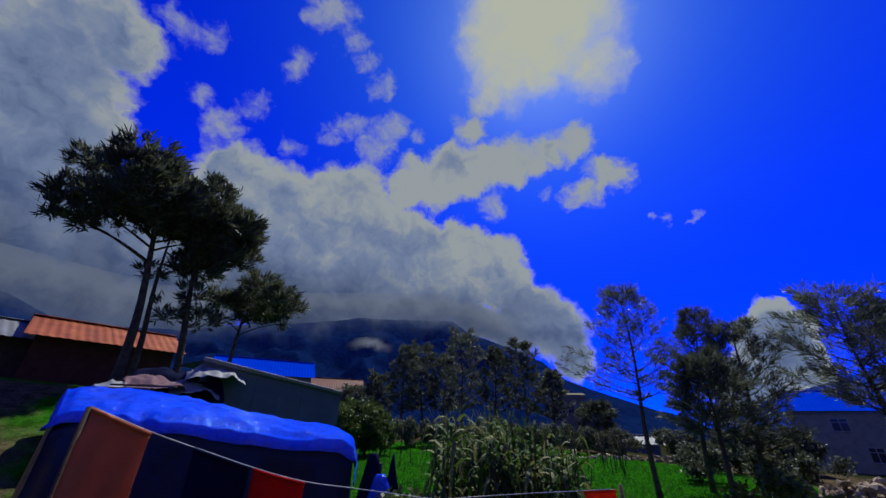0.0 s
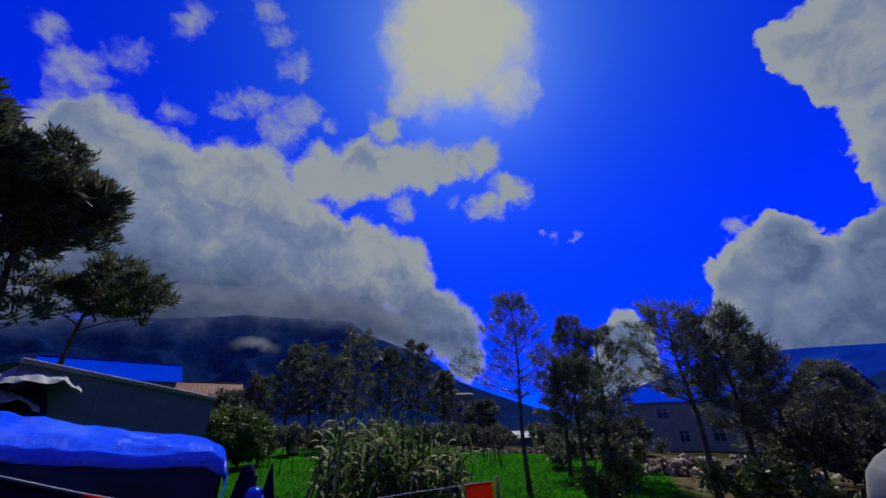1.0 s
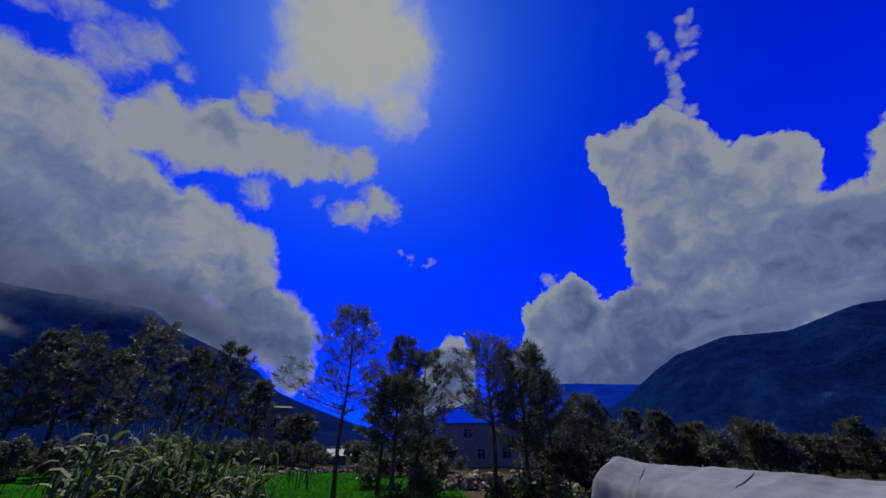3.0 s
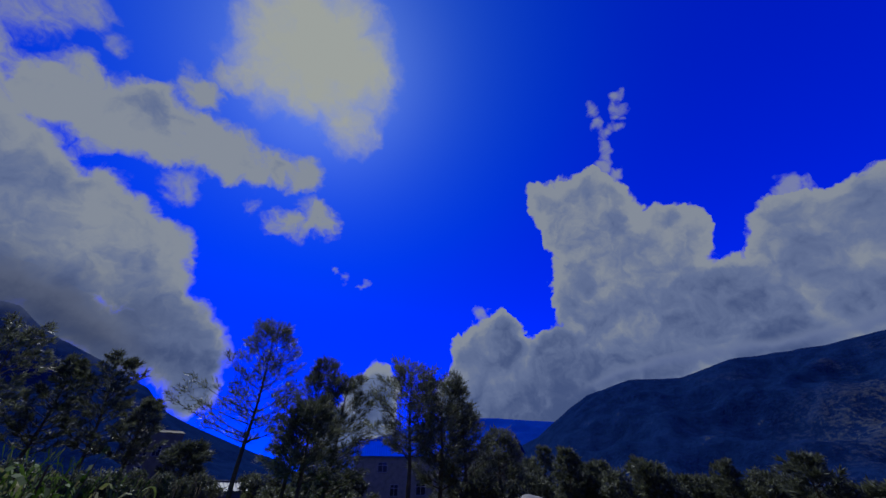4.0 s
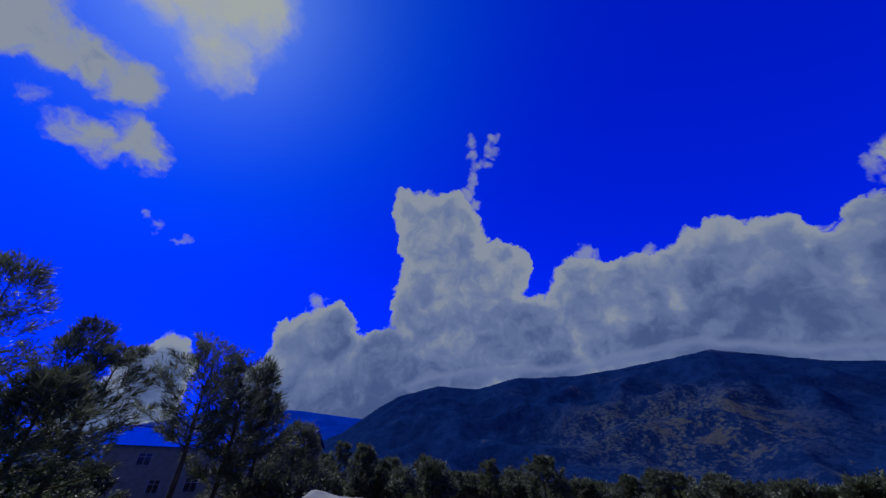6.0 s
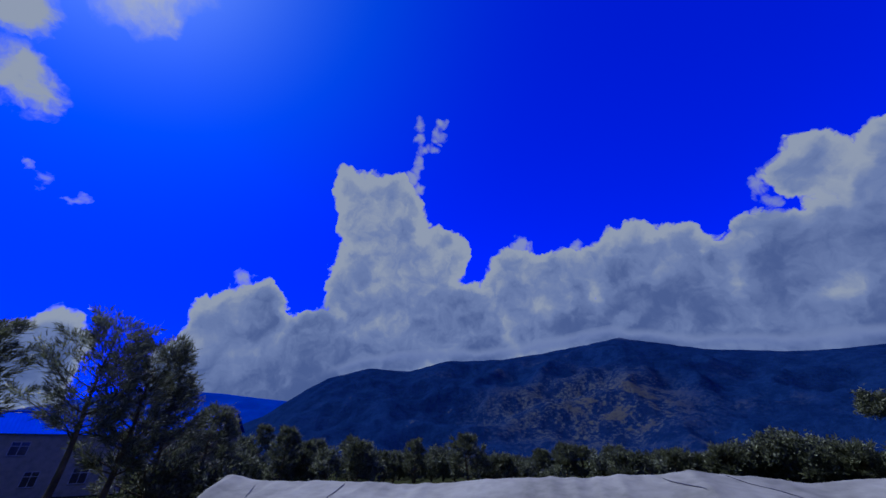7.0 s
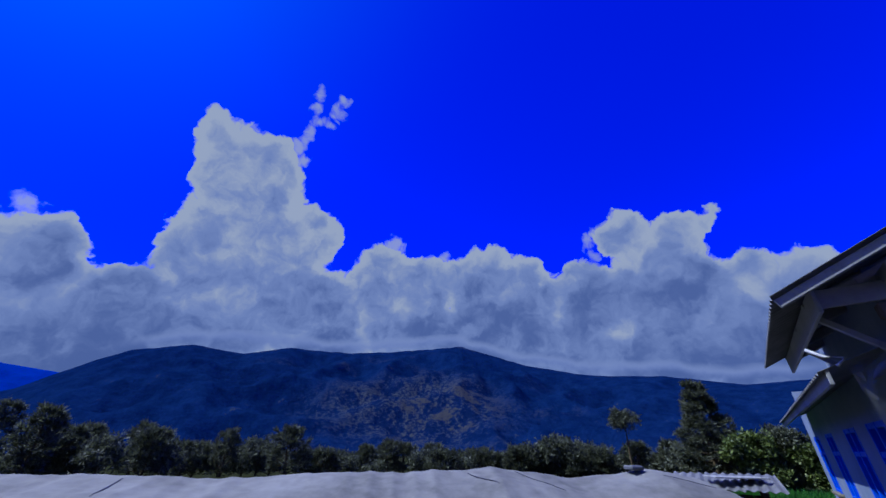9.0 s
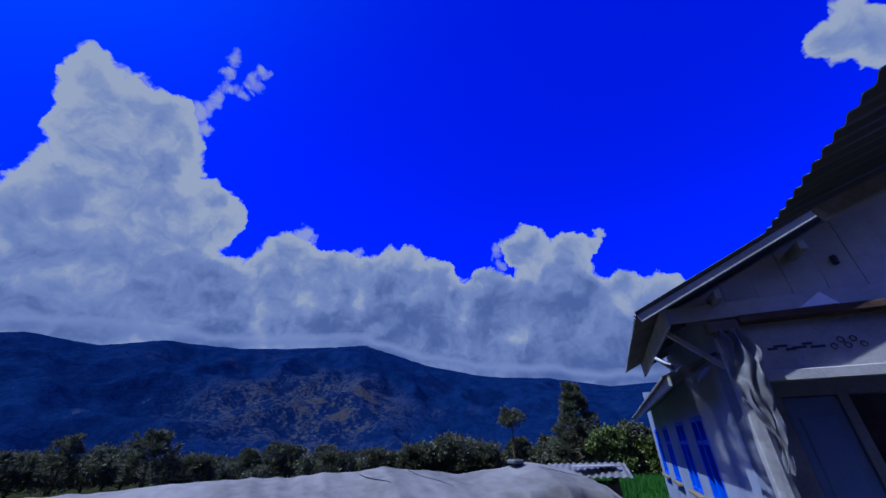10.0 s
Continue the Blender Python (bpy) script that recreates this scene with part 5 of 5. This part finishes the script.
    # rake board and gable cladding
    bm = box(0.035, 4.3, 0.075, (0, 2.2, 0.06), bevel=0.006)
    bmesh.ops.transform(bm, matrix=Matrix.Translation((0.45, 3.64, 2.49)) @ Matrix.Rotation(radians(-90), 4, "Z") @ Matrix.Rotation(rise, 4, "X"), verts=bm.verts)
    part("rake_board", bm, PAINTED_BOARD, ob)
    for i in range(12):
        x0 = 0.75 + i * 0.26
        bm = bmesh.new()
        z0 = 2.62
        za, zb = 2.56 + (x0 - 0.45) * math.tan(rise), 2.56 + (x0 + 0.256 - 0.45) * math.tan(rise)
        y = 4.02 + 0.003 * (i % 2)
        vs = [bm.verts.new(p) for p in ((x0, y, z0), (x0 + 0.256, y, z0), (x0 + 0.256, y, max(zb, z0 + 0.02)), (x0, y, max(za, z0 + 0.01)), (x0, y + 0.02, z0), (x0 + 0.256, y + 0.02, z0), (x0 + 0.256, y + 0.02, max(zb, z0 + 0.02)), (x0, y + 0.02, max(za, z0 + 0.01)))]
        for q in ((0, 1, 2, 3), (7, 6, 5, 4), (0, 4, 5, 1), (1, 5, 6, 2), (2, 6, 7, 3), (3, 7, 4, 0)):
            bm.faces.new([vs[k] for k in q])
        part("gable_board", bm, GABLE_PAINT, ob)
    # white triangle standing in for a small sunlit patch of the gable
    bm = bmesh.new()
    tri = [bm.verts.new(p) for p in ((1.74, 3.93, 2.61), (2.01, 3.93, 2.61), (1.93, 3.955, 2.735), (1.74, 3.96, 2.61), (2.01, 3.96, 2.61), (1.93, 3.96, 2.735))]
    for q in ((0, 1, 2), (5, 4, 3), (0, 3, 4, 1), (1, 4, 5, 2), (2, 5, 3, 0)):
        bm.faces.new([tri[k] for k in q])
    part("gable_sun_patch", bm, SUN_PATCH_WHITE, ob, "small triangular sunlit patch, modelled as a white piece")
    # beam and ornamented lintel board
    part("beam", box(3.1, 0.12, 0.07, (2.82, 3.96, 2.53), bevel=0.01), DARK_WOOD, ob, "rust-stained dark beam")
    lintel = part("lintel_board", box(3.1, 0.03, 0.50, (2.80, 4.03, 2.11), bevel=0.005), PAINTED_BOARD, ob, "grey lintel board with faded painted ornament")
    part("lintel_rail", box(3.0, 0.07, 0.09, (2.76, 4.0, 2.03), bevel=0.008), PAINTED_BOARD, ob)
    for i, x in enumerate((1.86, 1.92, 1.95, 2.00, 2.05)):
        bm = bmesh.new()
        ring = [(x + math.cos(k * math.tau / 12) * 0.021, 4.008, 2.30 + (0.03 if i % 2 else -0.02) + math.sin(k * math.tau / 12) * 0.021) for k in range(13)]
        v, f = tube_data(ring, [0.005] * 13, 4)
        under(mesh_object("ornament_ring", v, f, INK), lintel)
        bm.free()
    for i in range(6):
        part("ornament_stroke", box(0.07 + 0.03 * (i % 2), 0.006, 0.022, (1.45 + i * 0.062, 4.013, 2.29 + 0.02 * math.sin(i * 2)), bevel=0.002), INK, lintel)
    # posts, back wall and doors of the porch
    for x in (1.13, 4.2):
        part("post", box(0.10, 0.10, 2.45, (x, 4.05, 0), bevel=0.01), PAINTED_BOARD, ob)
    back = Matrix.Translation((1.28, 4.85, 0))
    wall_with_openings(ob, "porch_wall", back, 3.4, 2.6, 0.15, [(0.36, 0.80, 0.0, 1.98), (0.88, 2.7, 0.0, 1.98)], PAINTED_BOARD)
    door = part("door", box(0.43, 0.045, 1.96, (1.86, 4.90, 0.01), bevel=0.008), BLUE_DOOR, ob, "dull blue panelled door")
    for z in (0.2, 1.1):
        part("door_panel", box(0.28, 0.02, 0.7, (1.86, 4.875, z), bevel=0.01), BLUE_DOOR, door)
    part("handle", box(0.03, 0.06, 0.14, (1.70, 4.86, 1.0), bevel=0.01), ZINC, door)
    # dark panel behind the opening, standing in for the shaded interior
    part("porch_shade_panel", box(3.4, 0.1, 2.6, (3.0, 6.5, 0), bevel=0), DARK_WOOD, ob)
    # the nearer roof overhead
    rise = radians(20)
    for i in range(5):
        a0 = -0.12 + i * 0.52
        m = Matrix.Translation((1.13, a0 + 0.53, 2.725 + 0.004 * (i % 2))) @ Matrix.Rotation(radians(-90), 4, "Z") @ Matrix.Rotation(rise, 4, "X")
        sheet(ob, m, 0.54, 3.2, GREY_SHEET, pitch=0.104, depth=0.018)
    for a in (-0.05, 0.75, 1.55, 2.3):
        bm = box(0.06, 3.0, 0.09, (0, 1.5, 0), bevel=0.008)
        bmesh.ops.transform(bm, matrix=Matrix.Translation((1.32, a, 2.645)) @ Matrix.Rotation(radians(-90), 4, "Z") @ Matrix.Rotation(rise, 4, "X"), verts=bm.verts)
        part("rafter", bm, PAINTED_BOARD, ob)
    part("wall", box(0.2, 2.8, 3.2, (2.6, 0.95, 0), bevel=0), PAINTED_BOARD, ob)
    return ob


def plastic_curtain():
    """Milky film hung beside the porch post, with a twisted bundle."""
    ob = empty("plastic_curtain", (0, 0, 0), "milky plastic film hanging in folds from the porch", "curtain")
    ob.rotation_euler = (0, 0, radians(-154))
    verts, faces = [], []
    nx, nz = 40, 26
    for i in range(nx + 1):
        u = i / nx
        for j in range(nz + 1):
            t = j / nz
            x = 0.72 + u * 0.46 + 0.04 * t
            y = 3.98 + math.sin(u * 21 + t * 2) * 0.025 + noise.noise(Vector((u * 4, t * 2, 3))) * 0.05
            verts.append((x, y, 2.16 - t * 1.9 + 0.18 * u * (1 - t)))
    for i in range(nx):
        for j in range(nz):
            q = i * (nz + 1) + j
            faces.append((q, q + 1, q + nz + 2, q + nz + 1))
    under(mesh_object("film", verts, faces, FILM, True), ob)
    # film gathered into a twisted, pleated bundle that ends in a knot
    axis = [Vector(p) for p in ((1.15, 3.90, 2.48), (1.18, 3.88, 2.30), (1.16, 3.87, 2.08), (1.17, 3.87, 1.88), (1.20, 3.88, 1.70), (1.21, 3.88, 1.55), (1.17, 3.88, 1.38))]
    widths = (0.20, 0.24, 0.25, 0.20, 0.11, 0.04, 0.06)
    verts, faces = [], []
    nx, nz = 28, 36
    for j in range(nz + 1):
        s = j / nz * 5.999
        k, r = int(s), s % 1
        c, w = axis[k].lerp(axis[k + 1], r), widths[k] * (1 - r) + widths[k + 1] * r
        for i in range(nx + 1):
            u = i / nx - 0.5
            fold = math.cos(u * 19 + s * 0.9) * w * 0.08 + noise.noise(Vector((u * 5, s * 1.3, 9))) * w * 0.3
            verts.append((c.x + u * w + 0.012 * math.sin(s * 4 + u * 9), c.y + fold, c.z - u * w * 0.15 + noise.noise(Vector((u * 7, s, 2))) * 0.02))
    for j in range(nz):
        for i in range(nx):
            q = j * (nx + 1) + i
            faces.append((q, q + nx + 1, q + nx + 2, q + 1))
    under(mesh_object("twisted_film", verts, faces, FILM_WHITE, True), ob, "twisted bundle of white film")
    scrap = [(0.80 + 0.14 * a, 3.94 + 0.01 * math.sin(a * 5), 2.06 + 0.13 * a) for a in (0, 0.25, 0.5, 0.75, 1.0)]
    v, f = tube_data(scrap, [0.006, 0.022, 0.03, 0.026, 0.008], 8)
    under(mesh_object("film_fold", v, f, FILM_WHITE, True), ob, "small white fold of film")
    v, f = tube_data([(0.66, 3.97, 2.17), (0.72, 3.95, 2.22), (0.60, 3.93, 2.24), (0.52, 3.93, 2.30)], [0.012] * 4, 6)
    under(mesh_object("tie", v, f, CORD, True), ob)
    return ob


RAW_WOOD = material("raw_wood", [(0.09, 0.07, 0.06), (0.15, 0.115, 0.095)], 5, 0.85, bump=0.3)
GABLE_PAINT = material("white_painted_boards", [(0.30, 0.30, 0.30), (0.40, 0.40, 0.398), (0.48, 0.48, 0.475)], 1.5, 0.7, bump=0.15)
SIDE_PAINT = material("pale_blue_wall_paint", [(0.15, 0.19, 0.28), (0.21, 0.25, 0.34), (0.25, 0.29, 0.38)], 1.6, 0.85, bump=0.15)
SUN_PATCH_WHITE = material("sun_patch_white", [(0.7, 0.7, 0.7), (0.8, 0.8, 0.8)], 4, 0.6, bump=0.1)
FILM_WHITE = material("white_film", [(0.16, 0.165, 0.18), (0.27, 0.275, 0.29)], 7, 0.35, bump=0.5, spec=0.5, thin=0.45)
porch_building()
plastic_curtain()


# ---- low cloud clinging to the mountain tops ----
def cloud_material(name, colour, bottom, top, grain=0.012, fade=0.08):
    mat = bpy.data.materials.new(name)
    mat.use_nodes = True
    n = Nodes(mat.node_tree)
    coords = n.add("ShaderNodeTexCoord")
    split = n.add("ShaderNodeSeparateXYZ")
    n.put(split.inputs[0], coords.outputs["UV"])
    p = coords.outputs["Object"]
    lumps = n.noise(p, grain, 7.0, 0.6)
    v = n.math("ADD", split.outputs[1], n.math("MULTIPLY", n.math("SUBTRACT", lumps, 0.5), 0.75))
    alpha = n.math("MULTIPLY", n.step(v, *bottom), n.step(v, *top))
    alpha = n.math("MULTIPLY", alpha, n.step(n.math("MINIMUM", split.outputs[0], n.math("SUBTRACT", 1.0, split.outputs[0])), 0.0, fade))
    glow = n.add("ShaderNodeEmission")
    n.put(glow.inputs[0], n.mix(n.step(n.math("ADD", n.math("MULTIPLY", lumps, 0.6), n.math("MULTIPLY", split.outputs[1], 0.5)), 0.35, 0.85), colour[0], colour[1]))
    clear = n.add("ShaderNodeBsdfTransparent")
    both = n.add("ShaderNodeMixShader")
    n.put(both.inputs[0], alpha)
    n.links.new(clear.outputs[0], both.inputs[1])
    n.links.new(glow.outputs[0], both.inputs[2])
    n.links.new(both.outputs[0], n.add("ShaderNodeOutputMaterial").inputs[0])
    return mat


def cloud_band(name, label, line, r, below, above, mat):
    """A far sheet of cloud that follows the crest (azimuth, elevation)."""
    az0, az1 = line[0][0], line[-1][0]
    n, k = int((az1 - az0) * 1.5), 6
    verts, faces, uvs = [], [], []
    for i in range(n + 1):
        u = i / n
        az = az0 + (az1 - az0) * u
        e = float(np.interp(az, [q[0] for q in line], [q[1] for q in line]))
        for j in range(k + 1):
            v = j / k
            verts.append(spot(az, r, 1.6 + r * math.tan(radians(e - below + (below + above) * v))))
            uvs.append((u, v))
    for i in range(n):
        for j in range(k):
            q = i * (k + 1) + j
            faces.append((q, q + k + 1, q + k + 2, q + 1))
    ob = mesh_object(name, verts, faces, mat)
    layer = ob.data.uv_layers.new(name="along")
    for loop in ob.data.loops:
        layer.data[loop.index].uv = uvs[loop.vertex_index]
    return tagged(ob, label, "cloud", kind="structure")


cloud_band("backdrop_cloud_left", "grey cloud sinking over the dark mountain top", [(-80, 10), (-52, 10), (-40, 9.5), (-28, 11), (-13, 13), (1, 13.5), (6, 12), (11, 10.5), (16, 8.5)], 860, 3.0, 5.5,
           cloud_material("sinking_grey_cloud", ((0.020, 0.032, 0.085), (0.12, 0.135, 0.20)), (0.10, 0.75), (1.15, 0.75)))
cloud_band("backdrop_cloud_right", "white cloud resting along the mountain crest", [(72, 9), (81, 12), (92, 12.8), (101.5, 12.8), (114.5, 14), (119, 14.3), (124, 13), (129, 11.6), (138, 10), (147, 9.4), (155, 7.8), (166, 7.4)], 760, 1.3, 1.5,
           cloud_material("resting_white_cloud", ((0.10, 0.13, 0.27), (0.17, 0.20, 0.31)), (0.25, 0.7), (1.05, 0.6)))
cloud_band("backdrop_cloud_wisp", "small torn wisp before the dark slope", [(-15, 9.8), (-11, 10.3), (-7, 9.8)], 840, 1.3, 1.5,
           cloud_material("torn_wisp", ((0.10, 0.11, 0.16), (0.20, 0.21, 0.26)), (0.25, 0.8), (1.0, 0.5), 0.03, 0.5))


# ---- small things of the field ----
def maize(at, h, seed):
    """A maize plant: a stalk, long arching leaves and a tassel."""
    r = np.random.default_rng(seed)
    stalk = tube_data([(0, 0, -0.05), (0.02, 0, h * 0.5), (0.03, 0.02, h)], [0.016, 0.013, 0.006], 6)
    verts, faces = [], []
    for k in range(int(r.integers(9, 13))):
        z = h * (0.12 + 0.075 * k)
        a = k * 2.5 + r.uniform(-0.5, 0.5)
        d, s = Vector((math.cos(a), math.sin(a), 0)), Vector((-math.sin(a), math.cos(a), 0))
        ln, w = r.uniform(0.36, 0.62), r.uniform(0.022, 0.040)
        droop = r.uniform(0.7, 1.7)
        o = len(verts)
        for j in range(6):
            t = j / 5
            c = d * ln * t * (1 - 0.25 * t * droop) + Vector((0, 0, z + ln * (0.75 * t - droop * t * t)))
            ww = w * (1 - t ** 2.2) + 0.002
            verts += [c + s * ww, c - s * ww + Vector((0, 0, 0.01))]
            if j:
                faces.append((o + 2 * j - 2, o + 2 * j, o + 2 * j + 1, o + 2 * j - 1))
    o = len(verts)
    for k in range(3):
        a = k * 2.1
        verts += [Vector((0.03, 0.02, h)), Vector((0.03 + 0.07 * math.cos(a), 0.02 + 0.07 * math.sin(a), h + 0.12)), Vector((0.035 + 0.07 * math.cos(a + 0.1), 0.03 + 0.07 * math.sin(a), h + 0.10))]
        faces.append((o + 3 * k, o + 3 * k + 1, o + 3 * k + 2))
    return stalk, (verts, faces)


kinds = []
for k in range(6):
    stalk, leaves = maize(None, 1.0, 300 + k)
    proto_stalk, proto_leaves = bpy.data.meshes.new("stalk"), bpy.data.meshes.new("leaves")
    for me, (v, f), mat in ((proto_stalk, stalk, BARK), (proto_leaves, leaves, DRY_LEAF)):
        me.from_pydata([tuple(p) for p in v], [], f)
        me.materials.append(mat)
    kinds.append((proto_stalk, proto_leaves))
r = np.random.default_rng(77)
for i in range(170):
    az, d = r.uniform(0.0, 19.0), r.uniform(6.2, 11.0)
    if az > 13 and d > 8.5:
        continue
    at = spot(az, d)
    k = int(r.integers(0, 6))
    ob = empty("maize_plant", at, "tall half-dry maize plant in the field", "maize", "maize stand")
    h = r.uniform(1.15, 1.75) * (1.0 if az < 13 else 0.85)
    ob.rotation_euler = (r.normal() * 0.07, r.normal() * 0.07, r.uniform(0, 6.28))
    ob.scale = (1.0, 1.0, h)
    for name, me in zip(("stalk", "foliage"), kinds[k]):
        under(new(name, me), ob)


def stakes():
    """Bare bean poles standing in the field."""
    q = np.random.default_rng(9)
    for i in range(34):
        az, d = (q.uniform(18, 25), q.uniform(17, 26)) if i < 22 else (q.uniform(-8, 0), q.uniform(16, 24))
        at = spot(az, d)
        h = q.uniform(0.9, 1.6)
        v, f = tube_data([(0, 0, -0.1), (q.normal() * 0.03, q.normal() * 0.03, h * 0.5), (q.normal() * 0.06, q.normal() * 0.06, h)], [0.02, 0.017, 0.012], 6)
        ob = mesh_object("garden_stake", v, f, BARK, True)
        ob.location = at
        tagged(ob, "thin bare wooden stake in the grass", "stake", "garden stakes")


stakes()


def ground_cover():
    """Grass tufts over the field and low leafy plants in front of the maize."""
    q = np.random.default_rng(4)
    pts = []
    while len(pts) < 16000:
        az, d = q.uniform(-14, 50), 6.0 + 18.0 * q.random() ** 1.2
        if math.hypot(d * math.sin(radians(az)) - 0.0, d * math.cos(radians(az)) - 18.0) < 12.8:
            p = spot(az, d)
            pts.append((p.x, p.y, p.z, 0.09))
    v, f = sprays(pts, q, 5, 0.09, 0.006, 1.2)
    ob = bpy.data.meshes.new("grass")
    ob.from_pydata(v.tolist(), [], f.tolist())
    ob.materials.append(BLADE)
    tagged(new("grass", ob), "short bright green grass of the field", "grass", kind="stuff")
    pts = [(*spot(q.uniform(-7, 6), q.uniform(4.6, 7.6)), 0.26) for _ in range(420)]
    pts = [(x, y, z + q.uniform(0.08, 0.4), s) for x, y, z, s in pts]
    v, f = sprays(pts, q, 26, 0.11, 0.035, 0.5)
    me = bpy.data.meshes.new("potato_plants")
    me.from_pydata(v.tolist(), [], f.tolist())
    me.materials.append(LEAF)
    tagged(new("potato_plants", me), "low leafy crop before the maize", "crop", kind="stuff")
    pts = [(*spot(q.uniform(151, 160), q.uniform(11, 22)), 0.12) for _ in range(3500)]
    v, f = sprays(pts, q, 6, 0.35, 0.012, 1.6)
    me = bpy.data.meshes.new("tall_grass")
    me.from_pydata(v.tolist(), [], f.tolist())
    me.materials.append(BLADE)
    tagged(new("tall_grass", me), "tall bright grass beyond the yard", "grass", kind="stuff")


ground_cover()


def stone_mesh(seed):
    q = np.random.default_rng(seed)
    bm = bmesh.new()
    bmesh.ops.create_icosphere(bm, subdivisions=1, radius=0.5)
    for v in bm.verts:
        v.co *= q.uniform(0.75, 1.15)
        v.co.z *= 0.62
    me = bpy.data.meshes.new("stone")
    bm.to_mesh(me)
    bm.free()
    me.materials.append(STONE)
    return me


STONES = [stone_mesh(k) for k in range(7)]


def stone_pile(name, at, label, count, sx, sy, h, seed, turn=0.0, size=(0.14, 0.34)):
    q = np.random.default_rng(seed)
    ob = empty(name, at, label, "stones")
    ob.rotation_euler = (0, 0, radians(turn))
    for i in range(count):
        x, y = q.uniform(-1, 1), q.uniform(-1, 1)
        top = h * max(0.0, 1 - max(abs(x) ** 4, y * y))
        s = q.uniform(*size)
        st = new("stone", STONES[int(q.integers(0, 7))])
        st.location = (x * sx / 2, y * sy / 2, q.uniform(0.02, max(top, 0.06)))
        st.rotation_euler = (q.uniform(0, 6), q.uniform(-0.4, 0.4), q.uniform(0, 6))
        st.scale = (s * q.uniform(0.8, 1.5), s, s)
        under(st, ob)


stone_pile("stone_wall", spot(50.5, 15.5), "tumbled pinkish dry stone wall at the field edge", 240, 4.6, 0.9, 0.55, 3, turn=-48)
stone_pile("stone_wall", spot(31.0, 25.5), "low dry stone wall beyond the green field", 220, 11, 0.7, 0.4, 4, turn=-12)
stone_pile("rubble_heap", spot(-52.0, 6.3), "heap of loose stones beside the tarpaulin", 90, 2.0, 1.6, 0.4, 5, size=(0.10, 0.3))


def draped_post():
    """Dark and blue cloth thrown over a stand at the edge of the crop."""
    ob = empty("covered_stand", spot(-7.8, 7.6), "stand wrapped in dark and bright blue plastic", "plastic sheet")
    for k, (x, y, w, h, mat, words) in enumerate(((-0.14, 0.0, 0.42, 1.05, NAVY, "dark wrinkled sheet"), (0.22, 0.02, 0.28, 1.05, NAVY, "dark pointed sheet"), (0.04, -0.16, 0.46, 0.74, BLUE_TARP, "bright blue plastic"))):
        verts, faces = [], []
        for i in range(9):
            t = i / 8
            rr = w * (0.18 + 0.5 * t ** 0.8) if k != 1 else w * (0.05 + 0.7 * t)
            for j in range(18):
                a = j * math.tau / 18
                bump = 1 + 0.22 * math.sin(a * 5 + k) * t + 0.12 * noise.noise(Vector((math.cos(a) * 2, math.sin(a) * 2, t * 3 + k)))
                verts.append((x + math.cos(a) * rr * bump, y + math.sin(a) * rr * bump * 0.7, h * (1 - t)))
            if i:
                for j in range(18):
                    j2 = (j + 1) % 18
                    faces.append(((i - 1) * 18 + j, (i - 1) * 18 + j2, i * 18 + j2, i * 18 + j))
        faces.append(tuple(range(18))[::-1])
        under(mesh_object("wrapping", verts, faces, mat, True), ob, words)
    part("post", box(0.06, 0.06, 0.9, (0.0, 0.0, 0), bevel=0.01), DARK_WOOD, ob)


draped_post()


def low_hut():
    ob = empty("low_hut", spot(150.0, 9.6), "low dark hut with a pale battered sheet roof", "hut")
    ob.rotation_euler = (0, 0, radians(-150))
    for x in (-0.55, 0.55):
        for y in (-0.4, 0.4):
            part("post", box(0.08, 0.08, 1.0, (x, y, 0)), DARK_WOOD, ob)
    for s in (-1, 1):
        for k in range(6):
            part("board", box(0.19, 0.03, 0.85, (-0.5 + k * 0.2, s * 0.43, 0.02), bevel=0.005), DARK_WOOD, ob)
    for k in range(3):
        sheet(ob, Matrix.Translation((-0.85 + k * 0.56, -0.62, 0.98 + 0.01 * k)) @ Matrix.Rotation(radians(9), 4, "X"), 0.58, 1.3, ZINC, pitch=0.14)
    part("loose_sheet", box(0.9, 0.5, 0.02, (0.2, -0.1, 1.16), 25, 0.004), PAINTED_BOARD, ob)


low_hut()


def lumber():
    ob = empty("old_boards", mid + Vector((0, 0, 0)), "dark weathered boards lying on the blue tarpaulin", "boards")
    ob.rotation_euler = (0, 0, radians(stack_turn))
    for k, (x, y, t) in enumerate(((-2.45, 0.80, 4), (-2.2, 0.66, -5), (-1.95, 0.84, 9), (-2.3, 0.9, -2))):
        part("board", box(0.75, 0.09, 0.025, (x, y, 1.985 - abs(y - 0.85) * 0.2 + 0.02 * k), t, 0.006), DARK_WOOD, ob)


lumber()
